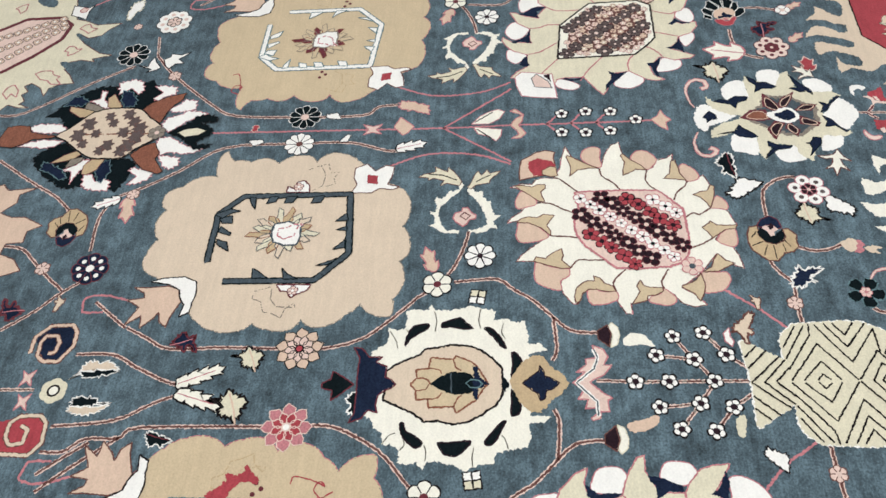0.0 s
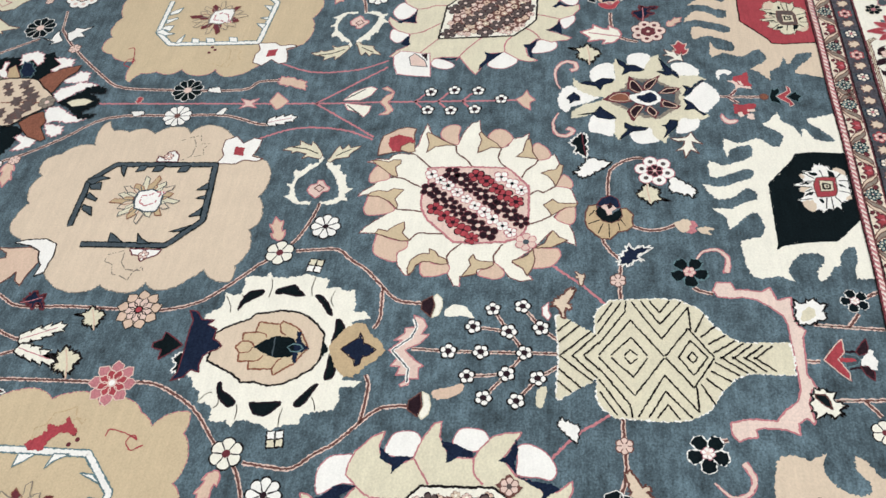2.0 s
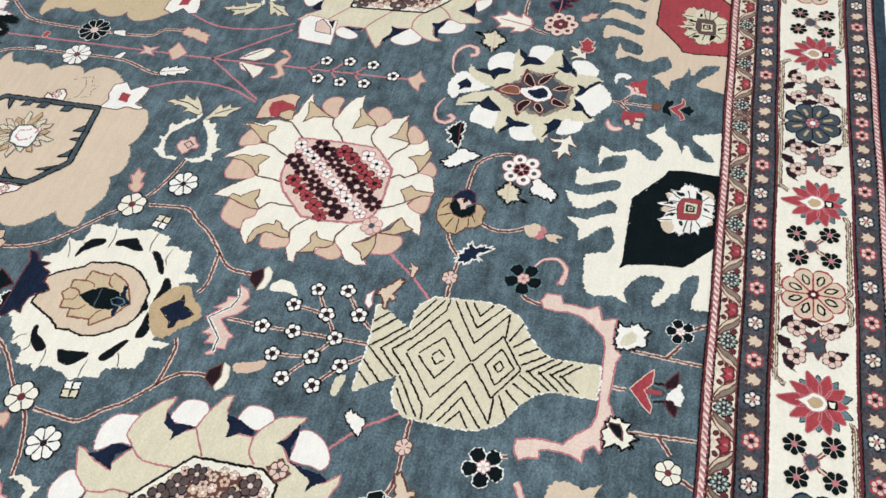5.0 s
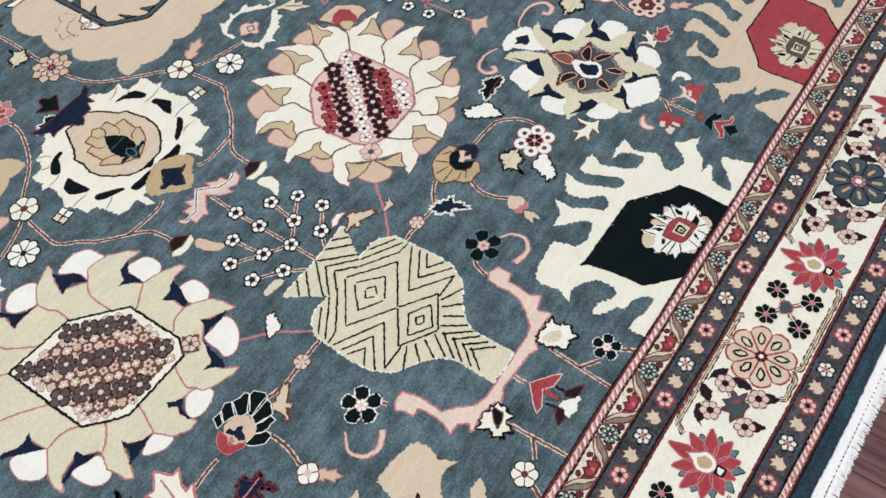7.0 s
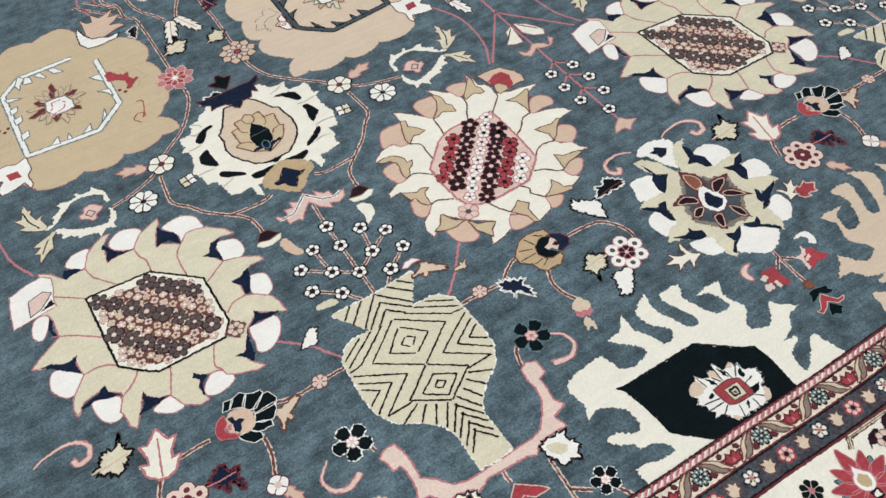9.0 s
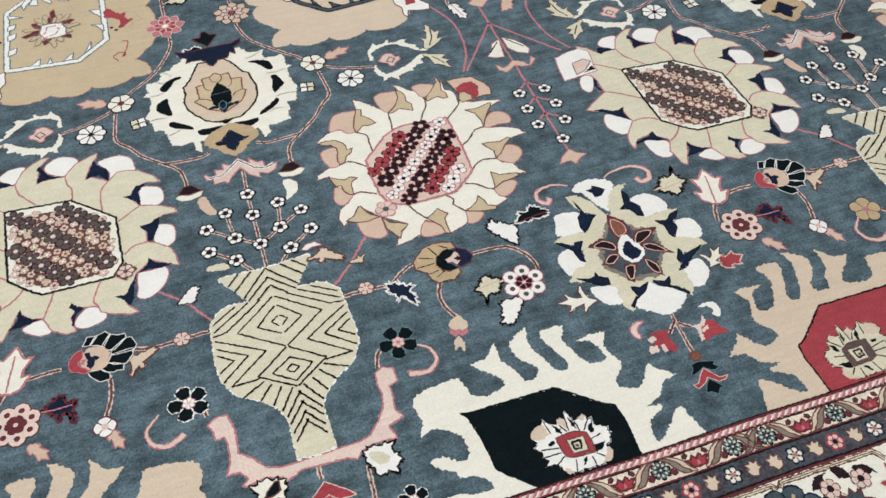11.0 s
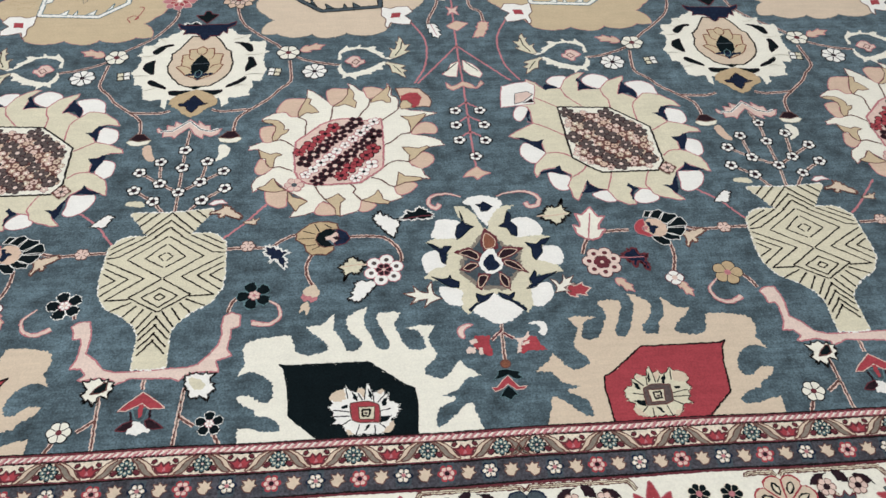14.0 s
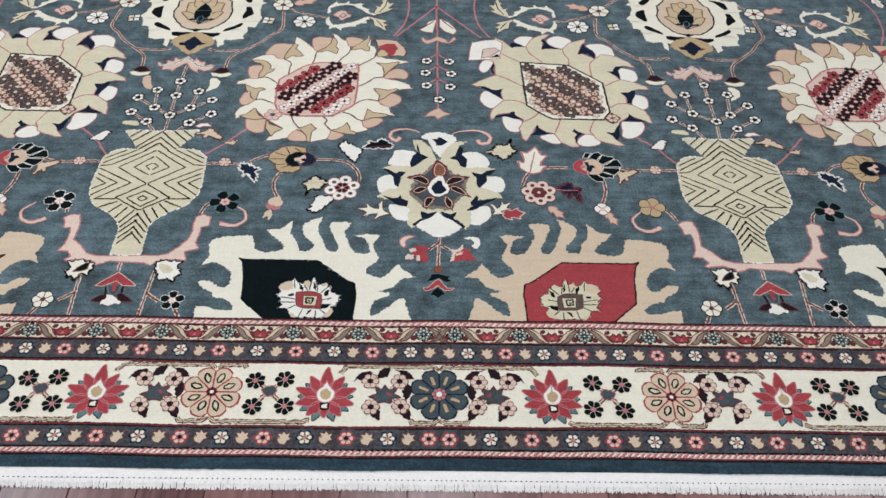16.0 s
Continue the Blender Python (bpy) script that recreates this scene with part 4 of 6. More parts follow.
def stripe(name, colour, y0, y1, tier, label=""):
    """A band of the border that runs along the rug's end, with a hand-woven waver."""
    bm = bmesh.new()
    n = 900
    rows = []
    for i in range(n + 1):
        x = X0 + (X1 - X0) * i / n
        w = 0.0016 * math.sin(x * 5.3) + 0.001 * math.sin(x * 17.0 + 1.0) + random.uniform(-0.0003, 0.0003)
        rows.append(tuple(bm.verts.new((x, y + w + random.uniform(-0.0009, 0.0009), tier)) for y in (y0, y1)))
    for a, b in zip(rows, rows[1:]):
        bm.faces.new((a[0], b[0], b[1], a[1]))
    return part(name, bm, WOOL[colour], rug, label)


body = bmesh.new()
bmesh.ops.create_cube(body, size=1)
for v in body.verts:
    v.co = Vector((X0 + (v.co.x + 0.5) * (X1 - X0), (v.co.y + 0.5) * Y1, FLOOR + (v.co.z + 0.5) * -FLOOR))
bmesh.ops.bevel(body, geom=[e for e in body.edges if all(v.co.z > -0.001 for v in e.verts)], offset=0.004, segments=3, affect="EDGES")
part("field", body, WOOL["field"], rug, "blue-grey wool ground with weft-wise shading")

B = 0.0024
stripe("border_edge", "skirt", 0.003, 0.031, B, "plain dark blue outer edge")
for y0, y1, colour in ((0.0292, 0.0345, "line"), (0.0330, 0.0368, "maroon"), (0.0465, 0.0515, "line"), (0.0968, 0.1015, "line"), (0.1000, 0.1055, "maroon"),
                       (0.2610, 0.2660, "maroon"), (0.2648, 0.2698, "line"), (0.3180, 0.3226, "line"), (0.3218, 0.3250, "maroon"), (0.3652, 0.3688, "line"), (0.3680, 0.3712, "maroon"), (0.3850, 0.3890, "line"), (0.3812, 0.3862, "maroon")):
    stripe("border_line", colour, y0, y1, B + TIER * (2 if colour in ("maroon", "pink") else 1))
stripe("rope_stripe", "rose", 0.0360, 0.0475, B)
stripe("outer_flower_stripe", "dusk", 0.0500, 0.0985, B)
stripe("main_border", "ivory", 0.1035, 0.264, B, "ivory main border ground")
stripe("inner_flower_stripe", "dusk", 0.2680, 0.3200, B)
stripe("leaf_stripe", "sand", 0.3240, 0.3665, B)
stripe("rope_stripe", "rose", 0.3695, 0.3825, B)

# ---- main ornaments ----
for x, y, lean in ((-0.766, 0.82, 1.0), (0.818, 0.825, 0.0)):
    vase.put((x, y), 1.2 * lean, label="khaki vase hatched with dark zigzags and diamonds")
    stand.put((x + 0.004, y - 0.22), 1.2 * lean, base=0.0002, label="pale pink curved vase stand")
    oval.put((x - 0.014 * lean + 0.022 * (1 - lean), y + 0.87 + 0.02 * (1 - lean)), 4.0 * lean, label="ivory scalloped medallion with dark notches and a navy crown")
white_palmette.put((-0.36, 1.265), label="ivory flame-petalled palmette with a maroon heart")
white_palmette.put((1.265, 1.285), label="ivory flame-petalled palmette with a maroon heart")
tan_palmette.put((0.384, 1.258), flip=True, label="khaki palmette with white lobes and a brown heart")
tan_palmette.put((-1.205, 1.255), flip=True, label="khaki palmette with white lobes and a brown heart")
star.put((0.0125, 0.85), 2.0, label="khaki and white star blossom with navy darts")
black_cartouche.put((-0.292, 0.443), label="ivory comb-edged cartouche with a black ground")
black_cartouche.put((1.30, 0.443), label="ivory comb-edged cartouche with a black ground")
red_cartouche.put((0.327, 0.447), flip=True, label="beige comb-edged cartouche with a red ground")
red_cartouche.put((-1.24, 0.443), flip=True, label="beige comb-edged cartouche with a red ground")
beige_medallion.put((-0.348, 2.121), label="plain pink-beige medallion with a slate comb frame")
gold_medallion.put((0.392, 2.121), flip=True, label="plain golden medallion with a white comb frame")
gold_medallion.put((-1.19, 2.121), flip=True, label="plain golden medallion with a white comb frame")
beige_medallion.put((1.26, 2.15), label="plain pink-beige medallion with a slate comb frame")
brown.put((0.03, 2.66), label="brown and black palmette with a leafy khaki heart")
cream.put((0.42, 3.07), label="cream palmette with a rose-brown heart")


# ---- small ornaments ----
def flower(name, r, petals, colour, rim, core, **more):
    return Motif(name).rosette(0, 0, r, petals, colour, rim, core, **more).build()


sprig_flower = flower("sprig_flower", 0.0165, 5, "white", "line", "plum", rim_w=0.0044, core_r=0.46, notch=0.36)
white_flower = flower("white_flower", 0.036, 8, "white", "line", "plum", rim_w=0.0042, core_r=0.22, notch=0.24)
pale_flower = flower("pale_flower", 0.034, 6, "ivory", "line", "maroon", rim_w=0.0040, core_r=0.28)
def ring_flower(name, petals, petal, rim, eye, middle):
    """A flower of separate round petals, each with an eye, round a dark middle."""
    m = Motif(name)
    for size, colour in ((0.0186, rim), (0.0162, petal), (0.0062, eye)):
        for k in range(petals):
            a = 2 * math.pi * k / petals + 0.3
            m.disc(colour, 0.0315 * math.cos(a), 0.0315 * math.sin(a), size, n=9)
            m.z -= 0.9 * TIER
        m.z += 1.2 * TIER
    m.z += TIER
    m.rosette(0, 0, 0.0185, 6, middle, rim, "rose", 0.003, 0.26, 0.2)
    return m.build()


pink_rosette = ring_flower("pink_rosette", 6, "white", "pink", "taupe", "plum")
plum_rosette = ring_flower("plum_rosette", 7, "blush", "maroon", "maroon", "maroon")


def five_petals(name, rim, core, eye):
    """A dark flower of five blunt, ragged petals with pale edges round a small blossom."""
    m = Motif(name)
    for grow, colour in ((0.0024, rim), (0.0, "black")):
        for k in range(5):
            a = 2 * math.pi * k / 5 + 0.35
            d, q = Vector((math.cos(a), math.sin(a))), Vector((-math.sin(a), math.cos(a)))
            m.area(colour, [d * u * 1.0 + q * v for u, v in ((0.010, -0.006 - grow), (0.022, -0.0135 - grow), (0.036, -0.0125 - grow), (0.038 + grow, -0.006), (0.0405 + grow, 0.001),
                                                             (0.037 + grow, 0.008), (0.035, 0.0135 + grow), (0.021, 0.0125 + grow), (0.010, 0.006 + grow))])
            m.z -= 0.9 * TIER
        m.z += 1.2 * TIER
    m.z += TIER
    return m.rosette(0, 0, 0.0125, 6, core, "pink", eye, 0.0018, 0.34, 0.3).build()


black_flower = five_petals("black_flower", "teal", "rose", "pink")
black_white_flower = five_petals("black_white_flower", "white", "white", "rose")
tan_flower = flower("tan_flower", 0.036, 5, "camel", "plum", "pink", rim_w=0.0022, core_r=0.24, notch=0.3)
bead_flower = flower("bead_flower", 0.0165, 6, "rose", "rust", "rose", rim_w=0.0028, core_r=0.32)
white_bead = flower("white_bead", 0.021, 4, "white", "maroon", "rose", rim_w=0.0028, core_r=0.34)
dark_aster = flower("dark_aster", 0.031, 10, "black", "white", "rose", rim_w=0.0016, core_r=0.28)
pale_aster = flower("pale_aster", 0.031, 10, "white", "line", "rust", rim_w=0.0026, core_r=0.24)
navy_aster = flower("navy_aster", 0.046, 8, "navy", "maroon", "white", rim_w=0.003, core_r=0.24, dots="white", notch=0.12)


def layered(name, r, petals, colour, rim, inner, eye):
    """A full flower: two rings of pointed petals round an eye."""
    m = Motif(name)
    for size, tone, shift in ((1.0, colour, 0.0), (0.62, inner, 0.5)):
        for k in range(petals):
            a = 2 * math.pi * (k + shift) / petals
            d, q = Vector((math.cos(a), math.sin(a))) * r * size, Vector((-math.sin(a), math.cos(a))) * r * size
            m.edged(tone, rim, [d * 0.15, d * 0.45 - q * 0.27, d * 0.80 - q * 0.25, d + q * 0.05, d * 0.80 + q * 0.22, d * 0.45 + q * 0.27], 0.0022)
            m.z -= 1.6 * TIER
        m.z += 2 * TIER
    m.disc(rim, 0, 0, r * 0.20)
    m.disc(eye, 0, 0, r * 0.13)
    return m.build()


tan_aster = layered("tan_aster", 0.056, 9, "peach", "line", "rose", "red")
pink_aster = layered("pink_aster", 0.056, 8, "pink", "rose", "red", "white")
cream_flower = flower("cream_flower", 0.032, 6, "khaki", None, "ivory", core_r=0.34, second="line", notch=0.12)
corner_flower = Motif("corner_flower")
corner_flower.edged("white", "rust", P("30,52 45,22 18,-3 38,-28 32,-52 -4,-47 -29,-38 -38,-71 -47,-55 -43,-17 -57,1 -56,54 -26,42 -5,52"), 0.0030)
corner_flower.area("red", P("6,18 3,-9 -28,-12 -25,15")).build()

white_leaf = drawn_leaf("white_leaf", P("-16,91 -3,97 15,104 12,87 25,82 31,59 44,54 35,34 0,0 -7,20 -12,45 -17,69"), "white", "line")
khaki_leaf = drawn_leaf("khaki_leaf", P("0,0 13,15 26,33 22,45 11,54 1,68 -5,62 -22,56 -41,58 -23,48 -18,39 -27,35 -20,18 -7,15"), "khaki", "line", "peach")
tan_leaf = drawn_leaf("tan_leaf", P("9,-3 -4,-2 -4,14 -2,35 -13,47 -9,57 -3,53 -3,67 -11,80 0,80 13,62 22,56 33,64 31,38 21,26"), "beige", "rust")
rose_leaf = leaf("rose_leaf", 0.055, 0.030, "peach", "pink", None, 2, 0.0026)
cream_leaf = leaf("cream_leaf", 0.065, 0.052, "ivory", "pink", "pink", 2, 0.0030)
dark_leaf = drawn_leaf("dark_leaf", P("0,91 15,72 30,66 21,52 37,30 21,14 3,-1 -11,7 -11,30 -6,39 -9,58"), "black", "white", "maroon", 0.0022)
plum_leaf = drawn_leaf("plum_leaf", P("-2,1 -16,18 -27,32 -25,43 -10,45 -8,68 6,61 30,65 41,63 37,56 21,54 14,42 31,34 20,28 7,17"), "navy", "maroon", "pink", 0.0036)
navy_leaf = drawn_leaf("navy_leaf", P("-4,-3 -15,10 -20,24 -28,45 -15,41 -8,60 8,70 6,51 5,34 19,39 10,28 9,8"), "navy", "white", None, 0.0022)
red_leaf = leaf("red_leaf", 0.06, 0.050, "red", "rose", None, 2, 0.003)
slender_leaf = leaf("slender_leaf", 0.10, 0.040, "ivory", "line", "pink", 4, 0.003)
veined_leaf = leaf("veined_leaf", 0.075, 0.040, "white", "line", "pink", 3, 0.003)
antler_leaf = Motif("antler_leaf")
antler_leaf.edged("ivory", "rust", P("-3,0 4,16 20,22 34,24 20,30 6,27 8,42 20,56 6,50 0,72 -7,48 -24,56 -12,42 -7,27 -28,30 -14,20 -7,10"), 0.0022).build()
bud = Motif("bud")
bud.edged("ivory", "khaki", P("-22,7 -9,15 10,6 42,12 34,-3 11,-9 -8,-6"), 0.0024)
bud.edged("plum", "rust", P("-16,16 0,39 21,38 41,14 24,13 8,9"), 0.0026).build()
bird_bud = Motif("heart_bud")
bird_bud.area("beige", curve(mirrored(P("0,0 18,18 14,36 0,44")), True, 3))
bird_bud.area("pink", mirrored(P("0,32 8,36 18,30 18,42 6,52 0,46")))
bird_bud.area("beige", P("0,50 10,60 8,84 0,74 -10,86 -12,66")).build()
checker = Motif("checked_square")
checker.area("line", P("-20,-18 20,-18 20,20 -20,20"))
for u, v, k in ((-17, -15, "white"), (2, -15, "khaki"), (-17, 3, "white"), (2, 3, "khaki")):
    checker.area(k, P(f"{u},{v} {u + 15},{v} {u + 15},{v + 14} {u},{v + 14}"))
    checker.z -= 0.6 * TIER
checker.build()


tan_fan = Motif("fan_flower")
tan_fan.edged("camel", "rust", P("-16,57 11,55 31,49 35,31 18,28 7,31 -14,16 -21,-4 -12,-22 2,-30 24,-26 24,-39 6,-55 -16,-51 -29,-54 -43,-38 -47,-19 -69,0 -68,20 -53,36 -38,50"), 0.0034)
for text in (
    "0,48 18,34",
    "-24,50 -12,23",
    "-52,27 -22,15",
    "-64,1 -24,2",
    "-42,-23 -20,-19",
    "-28,-36 -9,-24",
):
    tan_fan.line("line", P(text), 0.0026, lift=False)
tan_fan.area("black", P("18,32 32,20 8,3 3,-6 18,-18 24,-26 5,-30 -12,-20 -21,-4 -14,16 4,31"))
tan_fan.edged("navy", "maroon", P("35,31 55,18 64,-3 54,-19 29,-26 23,-15 36,-5 36,8 29,22"), 0.0026)
tan_fan.area("rose", P("30,20 36,5 31,-10 23,-17 14,-7 3,-6 3,5 19,10"))
tan_fan.area("plum", P("33,7 42,-3 28,-8 22,2")).build()
black_fan = Motif("fan_flower")
for text in (
    "-6,57 12,54 -2,37 -15,38",
    "0,37 12,54 28,59 38,50 24,26 13,33",
    "24,26 40,49 55,42 66,42 68,32 46,12 34,15",
    "43,11 69,29 79,28 87,9 81,-2 54,-2 42,-1",
    "41,-3 59,-1 79,0 77,-15 64,-30 44,-25 34,-18",
    "20,-32 32,-22 45,-26 58,-33 57,-45 47,-42 39,-44 25,-39",
    "-7,-31 16,-33 30,-47 28,-58 12,-58 0,-47 -6,-37",
):
    black_fan.edged("black", "white", swollen(P(text), 1.16), 0.0018)
    black_fan.z -= 1.6 * TIER
black_fan.z += 2 * TIER
black_fan.area("peach", P("-9,29 11,30 26,22 36,4 34,-13 25,-26 14,-32 -3,-29 -21,-16 -26,10"))
black_fan.area("navy", P("-14,21 -2,17 -2,7 6,8 17,-2 4,-7 6,-14 -4,-23 -12,-16 -9,0 -13,9"))
black_fan.edged("red", "pink", P("-38,19 -27,28 -18,29 -18,16 -18,9 -27,1 -27,-9 -14,-19 -6,-29 -17,-32 -28,-24 -41,-20 -47,-7 -45,7"), 0.0022)
black_fan.area("pink", P("-18,6 -11,2 -15,-10 -25,-6")).build()

heart = Motif("heart_scroll")
for text in (
    "60,75 54,83 38,82 31,96 33,107 19,115 4,127 16,138 3,142 -18,137 -37,138 -35,155 -49,142 -67,139 -76,142 -79,155 -85,139 -94,129 -102,122 -106,102 -106,80 -97,78 -96,90 -96,110 -81,121 -61,128 -40,132 -24,128 -8,116 8,104 21,88 35,77 51,72",
    "32,62 48,62 50,50 36,48 24,37 31,23 9,21 -6,9 -3,3 -24,1 -51,-8 -51,-24 -63,-12 -72,-5 -93,-14 -90,2 -100,9 -106,23 -104,45 -96,59 -95,43 -88,21 -79,10 -61,13 -37,20 -13,31 5,42 20,56",
):
    heart.area("ivory", P(text))
for text in (
    "82,190 92,175 95,159 100,145 117,148 107,132 98,114 114,114 99,99 79,86 63,77 50,82 53,98 59,115 51,132 68,122 77,150 70,163 79,164",
    "42,62 55,54 68,50 88,43 98,36 82,27 102,13 89,6 97,-21 83,-12 76,-2 66,5 57,5 53,26 49,42 36,53",
):
    heart.edged("khaki", "rust", P(text), 0.0022)
for text in (
    "91,163 87,128 69,90",
    "60,41 72,24 84,3",
):
    heart.line("line", P(text), 0.0034)
heart.edged("rose", "pink", P("-58,95 -41,89 -37,73 -25,72 -26,57 -39,51 -50,37 -60,39 -63,53 -78,60 -85,70 -71,86"), 0.0034)
heart.line("maroon", P("-52,78 -40,67 -51,52 -64,62"), 0.0030, True)
heart.build()

fork = Motif("forked_leaf")
fork.edged("rose", "pink", P("-88,23 -83,26 -73,14 -59,15 -62,37 -40,30 -40,52 -18,37 -1,60 26,33 24,52 43,30 57,31 59,9 91,15 80,-9 61,-17 42,-6 41,-24 18,-6 1,26 -25,-2 -37,-21 -42,-10 -68,-12 -68,6 -83,8"), 0.0030)
fork.line("white", P("-78,11 -45,12 -1,53 33,14 61,5 81,13"), 0.0080)
fork.line("slate", P("-78,11 -45,12 -1,53 33,14 61,5 81,13"), 0.0030)
fork.build()

tulip = Motif("red_tulip")
for text in (
    "26,20 25,-8",
    "-16,17 -10,-7",
):
    tulip.line("plum", P(text), 0.0050)
for text in (
    "26,-2 42,-13 58,-26 38,-28 23,-25 17,-7",
    "-8,-5 -7,-20 -21,-30 -40,-27 -27,-12",
):
    tulip.edged("plum", "maroon", P(text), 0.0022)
tulip.area("white", P("7,-8 21,-23 32,-27 30,-37 19,-34 5,-40 -17,-35 -14,-24 -7,-20 -6,-8"))
tulip.edged("slate", "teal", P("20,23 15,-3 6,-7 -4,-2 -13,23"), 0.0024)
tulip.edged("red", "rose", P("4,63 22,49 43,33 55,20 22,21 6,35 -25,18 -42,19 -26,37 -14,47"), 0.0022)
tulip.area("red", P("10,35 9,3 2,1 0,31")).build()
foot_blossom = Motif("foot_blossom")
foot_blossom.edged("white", "line", toothed(P("-5,-11 18,-6 63,-9 51,-20 67,-53 53,-60 51,-81 39,-70 16,-72 8,-64 -4,-34")), 0.0036)
foot_blossom.area("khaki", curve(P("5,-22 25,-22 42,-38 35,-50 16,-47"), True, 3)).build()
foot_blossom_dark = Motif("foot_blossom")
foot_blossom_dark.edged("ivory", "line", toothed(P("-34,-23 -40,-14 -4,-7 29,-21 29,-38 21,-51 22,-62 6,-53 -8,-80 -18,-62 -29,-72 -30,-56 -38,-48 -28,-38")), 0.0036)
foot_blossom_dark.edged("black", "rust", P("-17,-49 -9,-35 7,-20 15,-20 15,-39 2,-46"), 0.003).build()
tip_tulip = Motif("tip_tulip")
tip_tulip.edged("black", "teal", P("-19,-43 -9,-33 -4,-19 12,-16 30,-22 44,-25 37,-32 48,-40 35,-45 25,-41 15,-32 5,-37 -6,-41"), 0.0016)
tip_tulip.edged("red", "rose", P("-24,-62 -12,-62 2,-44 14,-34 24,-48 35,-63 53,-62 44,-70 28,-70 12,-55 0,-66 -17,-73"), 0.0018)
tip_tulip.edged("black", "teal", P("-8,-86 1,-70 13,-58 25,-74 33,-86 24,-84 14,-95 3,-87"), 0.0018).build()
axis_leaf = Motif("axis_leaf")
for text in (
    "16,1658 46,1636 62,1611 71,1588 61,1569 34,1583 15,1611",
    "5,1653 -7,1576 -32,1579 -50,1591 -32,1611 -21,1640",
):
    pts = P(text)
    axis_leaf.edged("ivory", "pink", pts, 0.0026)
    axis_leaf.line("line", [pts[0].lerp(pts[3], 0.15), pts[0].lerp(pts[3], 0.8)], 0.0034)
axis_leaf.build()
axis_bow = Motif("axis_bow").edged("peach", "pink", P("8,1554 33,1539 44,1521 55,1539 61,1555 70,1541 47,1518 22,1522 7,1532 -22,1512 -40,1525 -43,1552 -27,1531 -11,1537"), 0.0030).build()
axis_tulip = Motif("axis_tulip").edged("peach", "pink", P("13,1183 27,1165 49,1155 27,1146 10,1131 0,1145 -27,1143 -16,1160"), 0.0030).build()
axis_star = Motif("axis_star").edged("peach", "pink", P("15,1870 38,1859 52,1854 32,1833 15,1814 -7,1829 -18,1842 -1,1858"), 0.0030).build()
axis_side = Motif("side_leaf").edged("peach", "pink", toothed(P("96,1865 119,1857 112,1818 94,1777 59,1774 71,1809 84,1857")), 0.0030).build()
butterfly = Motif("butterfly_leaf")
butterfly.edged("rose", "pink", P("-26,20 0,12 26,22 10,4 26,-18 0,-10 -26,-18 -10,2"), 0.003).build()
square_scroll = []
for ground, rim, pts, coil in (
    ("navy", "peach", P("8,47 38,18 40,-28 24,-43 -13,-45 -52,-22 -51,11 -36,29"), P("-33,51 11,52 42,22 44,-30 26,-46 -13,-50 -55,-25 -55,12 -38,31 -3,34 14,25 13,-3 -6,-13 -32,-9 -33,6")),
    ("red", "beige", P("-42,80 22,94 43,35 43,-14 28,-29 -16,-35 -43,-16"), P("-43,80 -47,-18 -20,-39 28,-34 46,-16 45,30 28,50 -7,48 -24,33 -20,4 13,3 22,22")),
):
    m = Motif("square_scroll")
    m.area(ground, pts)
    m.line("rust", coil, 0.0115)
    m.line(rim, coil, 0.0075)
    square_scroll.append(m.build())


# ---- laying the small ornaments out ----
VASE_X = (-0.765, 0.818)


def spots(half):
    """Shifts by which a half of the repeat comes back along the rug."""
    return {"a": (0.0, 1.60), "b": (0.0, -1.583), "near": (0.0,)}[half]


def grow(m, base, tip, half="a", flip=False, label=""):
    d = Vector(tip) - Vector(base)
    length = max(v[1] for v in m.verts)
    for s in spots(half):
        m.put((base[0] + s, base[1]), math.degrees(math.atan2(d.y, d.x)) - 90, d.length / length, flip, 0.0010, label)


def lay(m, at, half="a", turn=0.0, size=1.0, flip=False):
    for s in spots(half):
        m.put((at[0] + s, at[1]), turn, size, flip, 0.0012)


def vine(kind, pts, half="a"):
    for s in spots(half):
        stem(kind, [(p[0] + s, p[1]) for p in pts])


def both(f, *args, far="b", **more):
    """The same on both sides of the centre line: points are given on the near side."""
    flipped = []
    for a in args:
        if isinstance(a, tuple):
            flipped.append((2 * AXIS - a[0] + 0.012, a[1]))
        elif isinstance(a, list):
            flipped.append([(2 * AXIS - p[0] + 0.012, p[1]) for p in a])
        else:
            flipped.append(a)
    f(*args, half="a", **more)
    if "turn" in more:
        more["turn"] = -more["turn"]
    if f is not vine:
        more["flip"] = True
    f(*flipped, half=far, **more)


def hooked(pts, half="a"):
    """A rose-coloured hook that swells towards its end."""
    hook = Motif("rose_hook")
    pts = curve([Vector(p) for p in reversed(pts)], steps=4)
    hook.line("pink", pts, 0.0155, taper=True)
    hook.line("rose", pts, 0.0095, taper=True)
    lay(hook, (0, 0), half)


# beside the vases, first half
vine("vine", [(-0.631, 0.922), (-0.574, 0.924), (-0.521, 0.921), (-0.496, 0.940), (-0.470, 0.956), (-0.443, 0.962)])
lay(bead_flower, (-0.574, 0.928))
grow(navy_leaf, (-0.533, 0.921), (-0.472, 0.852))
lay(tan_fan, (-0.389, 0.943))
vine("vine", [(-0.408, 0.904), (-0.420, 0.885), (-0.430, 0.856), (-0.426, 0.821), (-0.412, 0.794)])
grow(bird_bud, (-0.409, 0.797), (-0.434, 0.710))
vine("vine", [(-0.345, 0.945), (-0.294, 0.946), (-0.241, 0.938), (-0.208, 0.900), (-0.201, 0.857)])
lay(pink_rosette, (-0.245, 0.833))
grow(white_leaf, (-0.217, 0.932), (-0.264, 1.030))
grow(dark_leaf, (-0.113, 1.008), (-0.207, 0.996))
